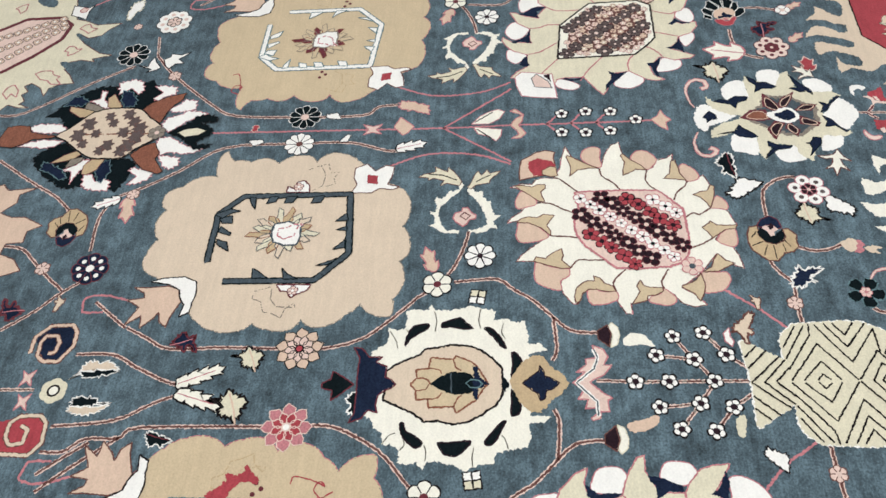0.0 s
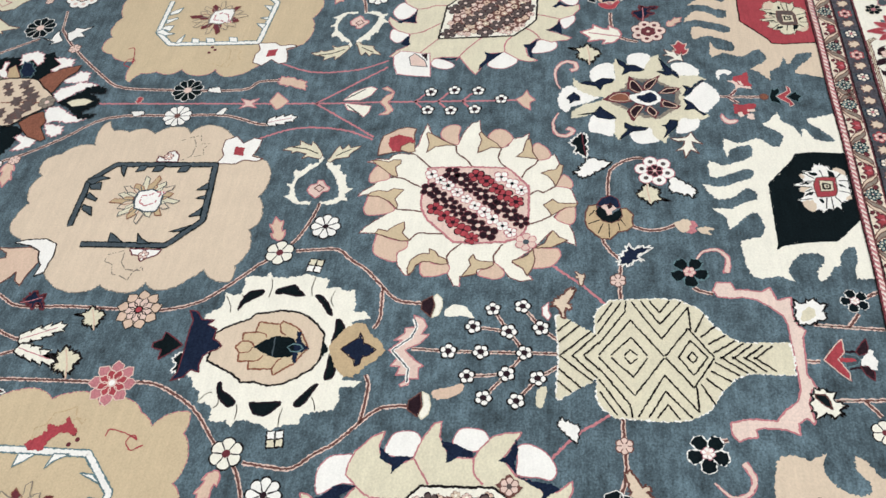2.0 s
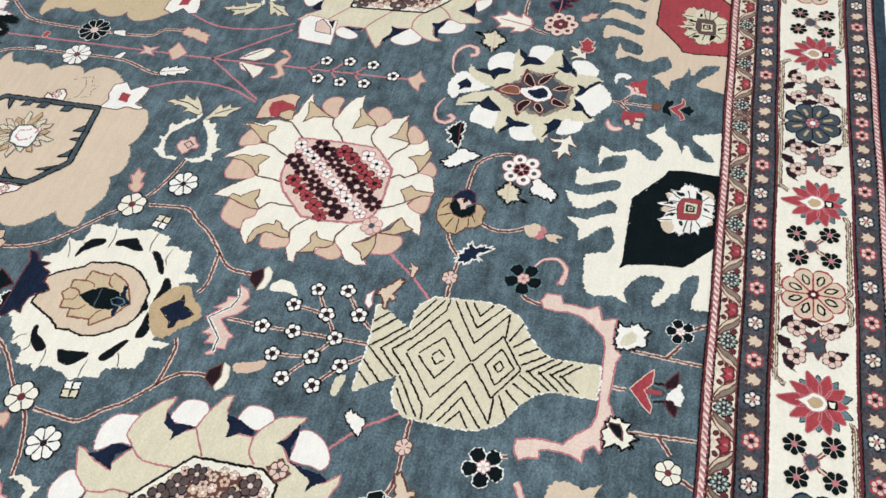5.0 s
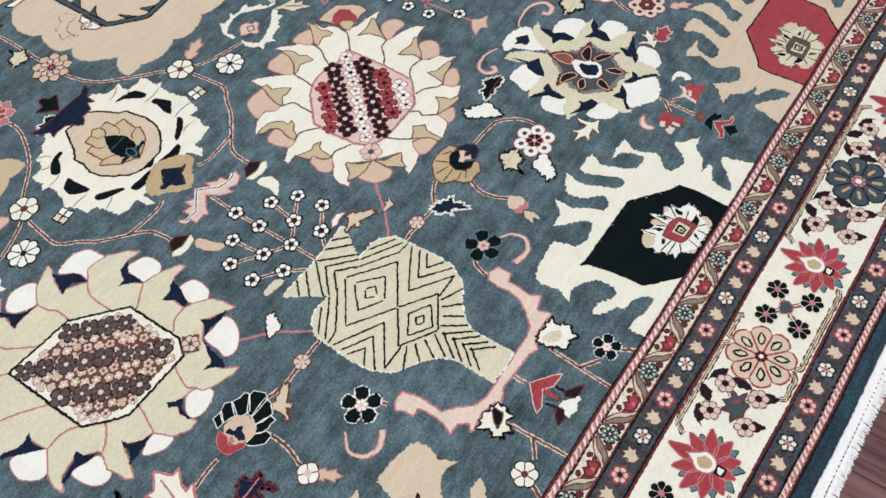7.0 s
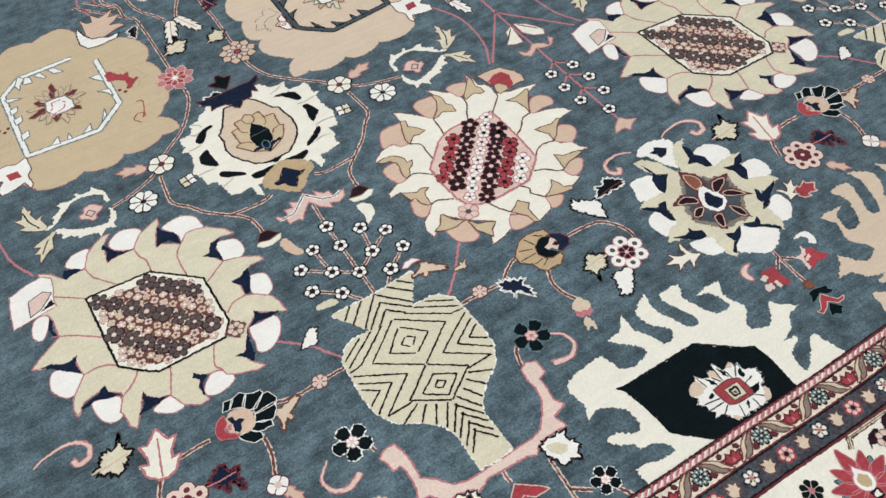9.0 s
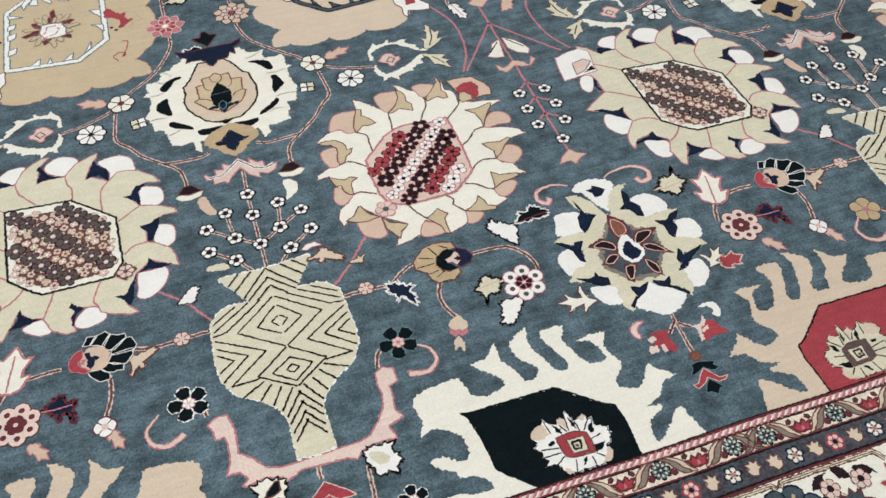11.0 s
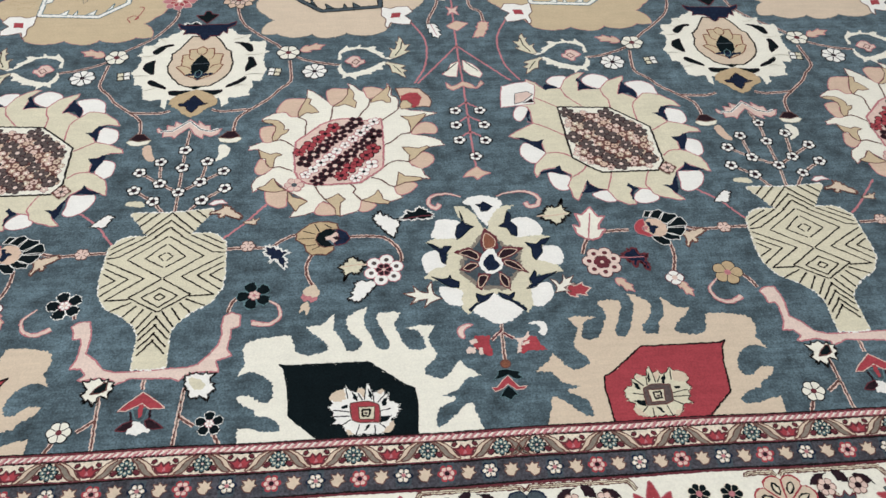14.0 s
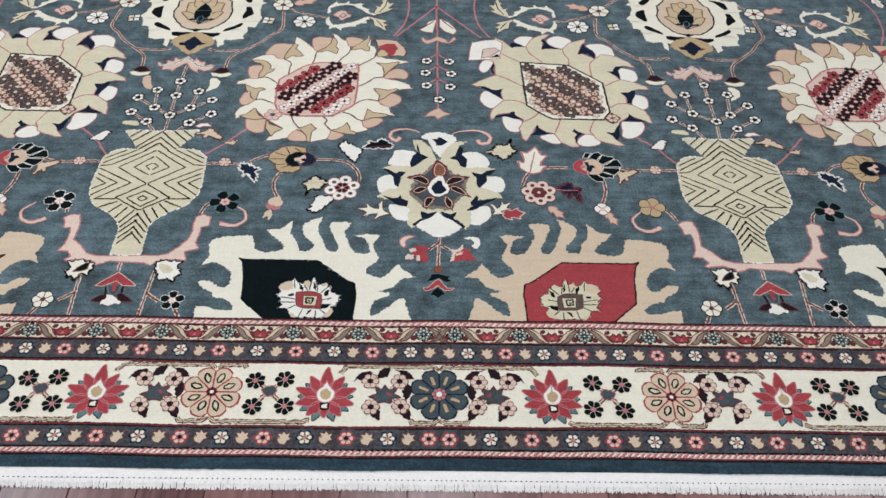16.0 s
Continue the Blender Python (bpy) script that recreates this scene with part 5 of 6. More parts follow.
grow(khaki_leaf, (-0.279, 0.853), (-0.357, 0.846))
grow(white_leaf, (-0.255, 0.801), (-0.328, 0.736))
grow(antler_leaf, (-0.110, 0.741), (-0.204, 0.757))
lay(black_flower, (-0.547, 0.772), turn=20)
hooked([(-0.520, 0.760), (-0.490, 0.737), (-0.486, 0.704), (-0.512, 0.686), (-0.548, 0.694)])
vine("vine", [(-0.577, 0.774), (-0.596, 0.755), (-0.604, 0.726)])
vine("red", [(-0.641, 0.954), (-0.598, 0.996), (-0.535, 1.074)])
lay(tan_leaf, (-0.600, 1.024), turn=70)
grow(tan_leaf, (-0.590, 1.010), (-0.550, 1.019))

# beside the vases, second half
vine("vine", [(0.678, 0.925), (0.617, 0.924), (0.551, 0.922), (0.491, 0.942)], "b")
lay(bead_flower, (0.614, 0.924), "b")
lay(black_fan, (0.433, 0.933), "b")
vine("vine", [(0.371, 0.929), (0.304, 0.925), (0.260, 0.901), (0.240, 0.856)], "b")
lay(plum_rosette, (0.283, 0.826), "b")
grow(cream_leaf, (0.264, 0.901), (0.288, 1.016), "b")
grow(khaki_leaf, (0.146, 0.988), (0.239, 0.995), "b")
grow(tan_leaf, (0.563, 0.918), (0.500, 0.868), "b")
vine("vine", [(0.464, 0.883), (0.464, 0.834), (0.449, 0.786)], "b")
lay(white_bead, (0.447, 0.767), "b")
grow(rose_leaf, (0.454, 0.756), (0.480, 0.707), "b")
grow(plum_leaf, (0.327, 0.840), (0.403, 0.837), "b")
grow(rose_leaf, (0.306, 0.774), (0.344, 0.729), "b")
grow(red_leaf, (0.181, 0.741), (0.243, 0.748), "b")
grow(antler_leaf, (0.152, 0.740), (0.207, 0.789), "b", flip=True)
lay(tan_flower, (0.579, 0.776), "near")
black_white_flower.put((-0.976, 0.767), 15, 1.0, False, 0.0012)
hooked([(0.548, 0.760), (0.521, 0.729), (0.532, 0.698), (0.559, 0.687), (0.590, 0.702)], "b")
vine("vine", [(0.611, 0.773), (0.629, 0.748), (0.637, 0.727)], "b")
for pts, half in (([(-0.040, 1.068), (-0.076, 1.082), (-0.115, 1.074), (-0.125, 1.047), (-0.107, 1.031), (-0.097, 1.046)], "a"), ([(0.052, 1.065), (0.083, 1.077), (0.129, 1.080), (0.161, 1.055), (0.153, 1.028), (0.132, 1.024), (0.124, 1.039)], "b")):
    hooked(pts, half)
vine("red", [(0.690, 0.942), (0.669, 0.965), (0.631, 1.019), (0.571, 1.073)], "b")
grow(white_leaf, (0.613, 1.014), (0.669, 1.055), "b")

# sprigs in each vase
SPRIGS = [(-0.769, 1.29), (-0.768, 1.22), (-0.767, 1.127), (-0.658, 1.201), (-0.705, 1.241), (-0.715, 1.163), (-0.649, 1.136), (-0.704, 1.094), (-0.828, 1.245), (-0.819, 1.162), (-0.827, 1.097), (-0.877, 1.207), (-0.881, 1.139)]
SPRIGS_EAST = [(0.831, 1.318), (0.829, 1.24), (0.831, 1.142), (0.942, 1.219), (0.892, 1.271), (0.88, 1.174), (0.948, 1.152), (0.886, 1.109), (0.762, 1.267), (0.768, 1.177), (0.754, 1.11), (0.712, 1.221), (0.701, 1.148)]
RING_VINE = [(-0.506, 1.684), (-0.500, 1.627), (-0.500, 1.580), (-0.532, 1.541), (-0.557, 1.503), (-0.601, 1.461), (-0.638, 1.423), (-0.647, 1.376), (-0.644, 1.333)]
RING_SPUR = [(-0.605, 1.457), (-0.652, 1.453), (-0.691, 1.452), (-0.717, 1.462)]
JOINTS = [(8, 9), (11, 9), (9, 2), (12, 10), (0, 1), (1, 2), (4, 5), (3, 5), (5, 2), (6, 7)]
vase_leaves = [
    Motif("crescent_leaf").area("peach", curve(P("-120,1303 -101,1314 -91,1281 -82,1252 -96,1251 -112,1271"), True, 3)).build(),
    Motif("crescent_leaf").area("ivory", curve(P("83,1303 98,1308 116,1290 113,1266 95,1249 81,1241 87,1271"), True, 3)).build(),
    Motif("lip_leaf").area("khaki", curve(P("-130,1087 -120,1098 -93,1098 -80,1085 -84,1076 -111,1081"), True, 3)).build(),
    Motif("lip_leaf").edged("white", "pink", P("80,1079 94,1092 114,1093 129,1079 107,1080 93,1073"), 0.0024).build(),
]
for vx in VASE_X:
    sprigs = SPRIGS if vx < 0 else SPRIGS_EAST
    for p in sprigs:
        sprig_flower.put(p, random.uniform(0, 70), random.uniform(0.95, 1.06), False, 0.0012)
    for a, b in JOINTS:
        stem("pale", [sprigs[a], sprigs[b]])
    for a in (2, 7, 10):
        stem("pale", [sprigs[a], (vx + (sprigs[a][0] - vx) * 0.45, 1.05)])
    stem("pale", [(vx, 1.37), sprigs[0]])
    fork.put((vx - 0.005, 1.36))
    for side in (1, -1):
        bud.put((vx + (0.122 if side > 0 else -0.145), RING_VINE[-1][1] - 0.010), 0, 1.0, side > 0, 0.0010)
        for path in (RING_VINE, RING_SPUR):
            stem("vine", [(vx - 0.010 + side * (px + 0.775), py) for px, py in path])
        foot = foot_blossom if side > 0 else foot_blossom_dark
        foot.put((vx + side * 0.090, 0.572), base=0.0012)
        stem("pale", [(vx + side * 0.088, 0.53), (vx + side * 0.080, 0.385)])
        stem("vine", [(vx + side * 0.085, 0.46), (vx + side * 0.118, 0.435)])
        stem("vine", [(vx + side * 0.155, 0.425), (vx + side * 0.175, 0.385)])
    for m in vase_leaves:
        m.put((vx, 0.0), base=0.0010)
    tulip.put((vx, 0.46), base=0.0010)
    stem("pale", [(vx, 0.57), (vx, 0.53)])
    black_white_flower.put((vx + 0.150, 0.438), size=0.72, base=0.0012)
    pale_flower.put((vx - 0.152, 0.436), size=0.72, base=0.0012)


# upper vines round the medallions
both(lay, heart, (-0.255, 1.60))
both(lay, white_flower, (-0.430, 1.625))
both(lay, pale_flower, (-0.512, 1.723))
both(lay, checker, (-0.549, 1.627), turn=-8)
both(vine, "vine", [(-0.356, 1.654), (-0.404, 1.664), (-0.464, 1.687), (-0.498, 1.710)])
both(grow, rose_leaf, (-0.476, 1.733), (-0.398, 1.759))
both(vine, "vine", [(-0.519, 1.728), (-0.550, 1.768), (-0.599, 1.815), (-0.652, 1.875), (-0.677, 1.936), (-0.685, 2.013), (-0.680, 2.198), (-0.683, 2.330), (-0.656, 2.389), (-0.625, 2.448)], far="near")
both(lay, tan_aster, (-0.685, 2.026), far="near")
both(grow, khaki_leaf, (-0.745, 2.117), (-0.675, 2.146), far="near")
both(lay, square_scroll[0], (-0.661, 2.613), far="near")
both(grow, plum_leaf, (-0.674, 2.333), (-0.654, 2.270), far="near")
both(vine, "red", [(-0.135, 1.553), (-0.098, 1.638), (-0.090, 1.763), (-0.126, 1.859), (-0.155, 1.911)])
both(lay, corner_flower, (-0.166, 1.907))
vine("vine", [(-0.065, 1.829), (-0.076, 1.873), (-0.040, 1.985), (-0.038, 2.141), (-0.046, 2.330), (-0.126, 2.439), (-0.184, 2.526), (-0.222, 2.594), (-0.291, 2.620), (-0.396, 2.610)])
lay(pale_aster, (-0.041, 2.125), size=1.3)
grow(veined_leaf, (-0.070, 1.859), (-0.047, 1.772))
grow(white_leaf, (-0.037, 2.016), (-0.008, 1.985))
grow(white_leaf, (-0.022, 2.271), (-0.029, 2.222))
lay(navy_aster, (-0.452, 2.593))
vine("vine", [(-0.476, 2.585), (-0.522, 2.643), (-0.578, 2.696), (-0.630, 2.762)])
lay(bead_flower, (-0.209, 2.549))
grow(veined_leaf, (-0.222, 2.578), (-0.252, 2.655))
grow(rose_leaf, (-0.219, 2.559), (-0.312, 2.542))

# centre line
stem("red", [(0.013, 2.388), (0.009, 2.085), (0.005, 1.734), (0.008, 1.551), (0.009, 1.319), (0.011, 1.135)])
for p in ([(0.005, 1.734), (0.151, 1.551)], [(0.005, 1.734), (-0.125, 1.551)]):
    stem("red", p)
for p in ((0.045, 1.416), (0.051, 1.352), (0.048, 1.286), (-0.025, 1.418), (-0.028, 1.355), (-0.024, 1.291), (0.015, 1.222)):
    sprig_flower.put(p, base=0.0012)
for a, b in (((0.008, 1.456), (0.039, 1.429)), ((0.008, 1.456), (-0.020, 1.431)), ((0.010, 1.393), (0.043, 1.367)), ((0.010, 1.393), (-0.021, 1.368)), ((0.011, 1.326), (0.040, 1.302)), ((0.011, 1.326), (-0.019, 1.306))):
    stem("red", [a, b])
for m in (axis_leaf, axis_bow, axis_tulip, axis_star, axis_side):
    m.put()
butterfly.put((0.009, 1.928), 90, 1.0)
red_leaf.put((0.039, 2.258), 80, 0.5)
# below the star
stem("pale", [(0.017, 0.669), (0.014, 0.599), (0.013, 0.547)])
ember_west = Motif("ember_flower")
ember_west.area("red", P("-52,66 -45,76 -12,74 -17,51 -12,38 -13,19 -29,24 -41,35 -52,48"))
for text in ("-62,65 -44,67 -43,55 -58,53", "-70,37 -63,46 -48,44 -48,29 -69,29", "-42,42 -32,42 -32,24 -41,23"):
    ember_west.area("blush", P(text))
    ember_west.z -= 0.6 * TIER
ember_west.build().put((0.0, 0.55), base=0.0010)
ember_east = Motif("ember_flower")
ember_east.area("red", P("46,26 61,57 76,69 92,66 96,47 111,29 91,29 70,30 56,21"))
for text in ("39,63 64,66 75,82 77,69 68,59 56,54 52,29 42,22 48,55", "57,51 74,56 73,48 57,43"):
    ember_east.area("blush", P(text))
    ember_east.z -= 0.6 * TIER
ember_east.build().put((0.0, 0.55), base=0.0010)
hook_west = Motif("ember_hook")
hook_west.edged("blush", "pink", curve(P("-48,107 -61,110 -77,104 -85,92 -82,77 -72,69 -69,78 -71,88 -62,100"), True, 3), 0.0030).build().put((0.0, 0.55), base=0.0010)
hook_east = Motif("crescent_leaf")
hook_east.area("white", curve(P("79,105 94,109 113,106 119,90 115,73 103,69 98,78 105,88 98,99 87,101"), True, 3)).build().put((0.0, 0.55), base=0.0010)
twigs = Motif("ember_twig")
for text in ("15,88 4,77 -10,62", "19,81 27,73 40,63"):
    twigs.line("rose", P(text), 0.0085)
    twigs.line("maroon", P(text), 0.0045)
twigs.build().put((0.0, 0.55), base=0.0008)
knot_bud = Motif("knot_bud")
knot_bud.disc("rust", 0, 0, 0.0125)
knot_bud.disc("copper", 0, 0, 0.0095)
knot_bud.build().put((0.013, 0.547), base=0.0012)
tip_tulip.put((0.0, 0.55), 0, 1.0, False, 0.0010)

# far vines near the upper medallions, each side of the vase line
pink_aster.put((-0.877, 2.025), base=0.0012)
stem("vine", [(-1.027, 1.734), (-1.002, 1.758), (-0.930, 1.822), (-0.880, 1.911), (-0.872, 1.973), (-0.875, 2.058), (-0.879, 2.344), (-0.903, 2.388), (-0.907, 2.463), (-0.936, 2.504), (-0.936, 2.555)])
stem("vine", [(-0.903, 2.388), (-0.974, 2.479), (-1.026, 2.536)])
stem("vine", [(-0.697, 2.550), (-0.698, 2.461), (-0.730, 2.398), (-0.766, 2.323), (-0.788, 2.265), (-0.822, 2.334), (-0.863, 2.413), (-0.877, 2.550)])
for b, t in (((-0.776, 2.294), (-0.731, 2.187)), ((-0.795, 2.289), (-0.831, 2.172))):
    d = Vector(t) - Vector(b)
    slender_leaf.put(b, math.degrees(math.atan2(d.y, d.x)) - 90, d.length / 0.10, False, 0.0010)
khaki_leaf.put((-0.871, 2.138), -70, 1.35, False, 0.0010)
square_scroll[1].put((-0.898, 2.597))
cream_flower.put((-0.791, 2.573), base=0.0012)
for pale, dark in zip((
    "-764,2547 -753,2536 -750,2525 -727,2526 -713,2510 -714,2492 -721,2487 -713,2465 -724,2447 -737,2433 -740,2457 -743,2527",
    "-840,2528 -828,2523 -830,2453 -820,2429 -835,2440 -847,2460 -853,2486 -847,2514",
), (
    "-741,2528 -736,2446 -743,2433 -749,2454 -754,2459 -759,2493 -759,2517",
    "-829,2524 -809,2523 -803,2502 -809,2463 -821,2462 -819,2434 -827,2443 -831,2499",
)):
    half_leaf = Motif("half_leaf")
    half_leaf.edged("beige", "white", toothed(P(pale)), 0.0026)
    half_leaf.edged("black", "white", toothed(P(dark)), 0.0026)
    half_leaf.put(base=0.0010)
dark_leaf.put((-0.893, 2.331), 165, 0.75, False, 0.0010)
for p in ((-0.759, 2.645), (-0.819, 2.636)):
    butterfly.put(p, 0, 0.8)
stem("pale", [(-0.788, 2.702), (-0.788, 2.621)])
plum_leaf.put((-0.574, 2.719), 5, 1.0)
tan_leaf.put((-0.578, 2.646), -90, 0.6)
stem("vine", [(0.611, 3.239), (0.674, 3.183)])
stem("vine", [(-0.375, 2.860), (-0.387, 2.794), (-0.453, 2.723), (-0.517, 2.645)])
bead_flower.put((-0.449, 2.719), 0, 1.1)
stem("vine", [(-0.071, 2.977), (-0.160, 2.845), (-0.213, 2.762), (-0.278, 2.694)])
tan_fan.put((-0.321, 2.698), 190, 0.95)
stem("vine", [(0.113, 3.048), (0.121, 2.972), (0.247, 2.793), (0.310, 2.687)])
dark_aster.put((0.363, 2.707), size=1.6, base=0.0012)
stem("pale", [(0.448, 2.646), (0.353, 2.627)])
stem("vine", [(0.353, 2.627), (0.259, 2.550), (0.138, 2.419), (0.080, 2.332), (0.066, 2.158), (0.064, 1.965), (0.096, 1.920), (0.102, 1.865)])
white_ring = ring_flower("white_ring_flower", 8, "white", "line", "rose", "rose")
white_ring.put((0.516, 2.615), size=1.2, base=0.0012)
diamond = Motif("diamond_flower").edged("white", "line", P("574,2977 625,2983 611,2927 622,2911 595,2921 550,2921 561,2942"), 0.0030)
diamond.edged("rose", "red", P("597,2955 612,2947 606,2928 589,2932 587,2948"), 0.0028).put(base=0.0010)
stem("red", [(0.622, 2.911), (0.652, 2.868), (0.68, 2.816)])
bead_flower.put((0.259, 2.550), 0, 1.1)
for text in (
    "303,2590 334,2603 347,2585 360,2583 354,2550 367,2523 344,2544 336,2557 315,2535 313,2562 293,2577",
    "312,2679 305,2646 327,2644 349,2635 326,2625 299,2604 289,2616 279,2646 292,2632",
):
    Motif("star_leaf").edged("white", "line", P(text), 0.0032).put(base=0.0010)
dark_aster.put((0.064, 2.125), size=1.45, base=0.0012)
white_leaf.put((0.051, 2.019), -20, 0.5)
Motif("long_leaf").edged("white", "khaki", toothed(P("581,2786 626,2778 634,2754 644,2745 608,2739 583,2741 579,2756 535,2767 541,2781")), 0.0026).put(base=0.0010)
bead_flower.put((0.501, 2.731), 0, 0.8)
dark_leaf.put((-0.782, 1.874), 90, 0.9)
both(lay, corner_leaf, (-0.50, 2.42))
both(vine, "red", [(-0.548, 2.466), (-0.532, 2.532), (-0.540, 2.577), (-0.568, 2.576), (-0.581, 2.566), (-0.581, 2.521)])
both(vine, "vine", [(-0.552, 2.547), (-0.596, 2.491), (-0.625, 2.452)])
side_comb.put((-0.50, 2.42))
flame.put((-0.50, 2.42), base=0.0012)
red_curl = Motif("red_curl")
red_curl.line("red", curve(P("0,0 -14,24 4,40 20,30 10,18 24,50 30,84 14,90"), steps=4), 0.003).build()
red_curl.put((0.167, 2.337), -60, 1.0, False, 0.0012)
red_curl.put((-1.016, 1.906), 0, 1.0, False, 0.0012)


# ---- border ornaments ----
small_teal = flower("small_flower", 0.0150, 6, "sand", "navy", "pink", rim_w=0.0046, core_r=0.30, notch=0.40, dots="white")
small_pink = flower("small_flower", 0.0146, 6, "rose", "red", "plum", rim_w=0.0046, core_r=0.36, notch=0.34, second="pink")
small_leaf = Motif("small_leaf")
small_leaf.edged("beige", "rust", P("-2,-16 10,-12 15,-2 9,2 14,12 4,10 0,16 -5,9 -13,12 -10,2 -16,-2 -8,-6"), 0.0022).build()
for y0, order in ((0.295, ("leaf", "teal", "leaf", "pink")), (0.0745, ("pink", "leaf", "teal", "leaf"))):
    stock = {"leaf": small_leaf, "teal": small_teal, "pink": small_pink}
    for side in (1, -1):
        for k in range(41):
            x = AXIS + side * (0.0215 + 0.0431 * k)
            if order[k % 4] == "leaf":
                stock["leaf"].put((x, y0 + random.uniform(-0.001, 0.001)), random.uniform(-6, 6), 1.0, side < 0, B + 0.0003)
            else:
                stock[order[k % 4]].put((x, y0 + random.uniform(-0.001, 0.001)), random.uniform(-8, 8), 1.0, False, B + 0.0003)
            # dark blue ground behind every flower
dark_tile = Motif("ground_patch").area("slate", P("-15,-22 15,-22 15,22 -15,22")).build()
for y0, first in ((0.295, 1), (0.0745, 0)):
    for side in (1, -1):
        for k in range(first, 40, 2):
            dark_tile.put((AXIS + side * (0.0215 + 0.0431 * k), y0), base=B + 0.0001)

# leaf-scroll stripe
scroll_flower = flower("scroll_flower", 0.0165, 8, "teal", "black", "rose", rim_w=0.0040, core_r=0.16, notch=0.40, dots="khaki", second="navy")
scroll_tulip = Motif("scroll_tulip")
scroll_tulip.edged("red", "maroon", P("0,-12 12,-11 17,-2 23,6 12,4 7,12 0,2 -7,12 -12,4 -23,6 -17,-2 -12,-11"), 0.0042)
scroll_tulip.area("pink", P("0,-8 5,-6 0,0 -5,-6")).build()
scroll_leaf = Motif("scroll_leaf")
scroll_leaf.edged("beige", "rust", curve(P("-29,-20 -17,-19 -5,-9 3,4 19,20 7,18 -9,6 -17,-6"), True, 3), 0.0030)
scroll_leaf.edged("grey", "rust", curve(P("-19,-20 -3,-18 9,-6 15,6 29,20 17,17 1,5 -7,-8"), True, 3), 0.0030).build()
scroll_bud = Motif("scroll_bud").edged("maroon", "line", P("-7,-4 0,-7 8,0 4,7 -5,5"), 0.0018).build()
for side in (1, -1):
    for k in range(12):
        x = AXIS + side * (0.036 + 0.1495 * k)
        scroll_flower.put((x, 0.346), 0, 1.0, False, B + 0.0003)
        scroll_tulip.put((x + side * 0.0745, 0.343), 0, 1.0, False, B + 0.0003)
        for s in (1, -1):
            scroll_leaf.put((x + s * 0.037, 0.346), 0, 1.0, s > 0, B + 0.0002)
            scroll_bud.put((x + s * 0.022, 0.336), 0, 1.0, s > 0, B + 0.0003)
            scroll_bud.put((x + side * 0.0745 + s * 0.021, 0.357), 0, 0.8, s > 0, B + 0.0003)

# twisted cord of the two pink stripes
for y0, h in ((0.3760, 0.0058), (0.0418, 0.0050)):
    cord = Motif("cord_twist")
    x = X0 + 0.02
    while x < X1 - 0.05:
        cord.line("pink", [Vector((x, y0 - h)), Vector((x + 2.2 * h, y0 + h))], 0.0046 + random.uniform(-0.0008, 0.0008), lift=False)
        cord.line("white", [Vector((x + 1.4 * h, y0 - 0.7 * h)), Vector((x + 2.9 * h, y0 + 0.7 * h))], 0.0022, lift=False)
        x += 2.6 * h
    tagged(cord.put(base=B + 0.0002), kind="stuff")


def big_rosette(name, petal, rim, mark, core, ring, eye):
    """A round flower of eight broad petals, each with its own mark."""
    m = Motif(name)
    m.rosette(0, 0, 0.063, 8, petal, rim, core, rim_w=0.0042, core_r=0.10, notch=0.20, second=ring, turn=math.pi / 8)
    for k in range(8):
        a = math.pi / 4 * k + math.pi / 8
        d, q = Vector((math.cos(a), math.sin(a))), Vector((-math.sin(a), math.cos(a)))
        if mark == "black":
            m.line("black", curve([d * 0.025, d * 0.038 + q * 0.007, d * 0.051, d * 0.038 - q * 0.007], True, 2), 0.004, True, lift=k == 0)
            m.line("khaki", [d * 0.032, d * 0.044], 0.005, lift=False)
        else:
            m.line(mark, [d * 0.027, d * 0.048], 0.0065, lift=k == 0)
        b = a + math.pi / 8
        m.line(rim, [Vector((math.cos(b), math.sin(b))) * 0.012, Vector((math.cos(b), math.sin(b))) * 0.052], 0.0030, lift=False)
    m.z += TIER
    m.rosette(0, 0, eye, 8, ring, rim, core, 0.0022, 0.42, 0.2)
    return m.build()


navy_rosette = big_rosette("navy_rosette", "slate", "navy", "camel", "white", "pink", 0.016)
tan_rosette = big_rosette("tan_rosette", "beige", "red", "black", "white", "black", 0.011)
red_palmette = Motif("red_palmette")
heart_at = Vector((0, -0.012))


def petal_at(turn, r0, r1, w):
    a = math.radians(90 + turn)
    d, q = Vector((math.cos(a), math.sin(a))), Vector((-math.sin(a), math.cos(a)))
    return curve([heart_at + d * r0, heart_at + d * (r0 + 0.45 * (r1 - r0)) - q * w, heart_at + d * (r0 + 0.8 * (r1 - r0)) - q * w * 0.55, heart_at + d * r1,
                  heart_at + d * (r0 + 0.8 * (r1 - r0)) + q * w * 0.55, heart_at + d * (r0 + 0.45 * (r1 - r0)) + q * w], True, 2)


for turn in (50, -50, 84, -84, 120, -120, 158, -158):
    red_palmette.edged("teal", "line", petal_at(turn, 0.02, 0.060, 0.010), 0.002)
    red_palmette.z -= 1.6 * TIER
red_palmette.z += 2 * TIER
for turn, r1, w in ((180, 0.048, 0.011), (140, 0.056, 0.013), (-140, 0.056, 0.013), (102, 0.064, 0.013), (-102, 0.064, 0.013), (68, 0.071, 0.013), (-68, 0.071, 0.013),
                    (33, 0.068, 0.013), (-33, 0.068, 0.013), (0, 0.082, 0.014)):
    red_palmette.edged("red", "pink", petal_at(turn, 0.006, r1, w), 0.002)
    red_palmette.z -= 1.6 * TIER
red_palmette.z += 3 * TIER
red_palmette.edged("white", "pink", curve(mirrored(P("0,32 9,18 20,4 15,-16 0,-24")), True, 3), 0.0025)
red_palmette.area("camel", curve(mirrored(P("0,14 11,4 9,-10 0,-16")), True, 3))
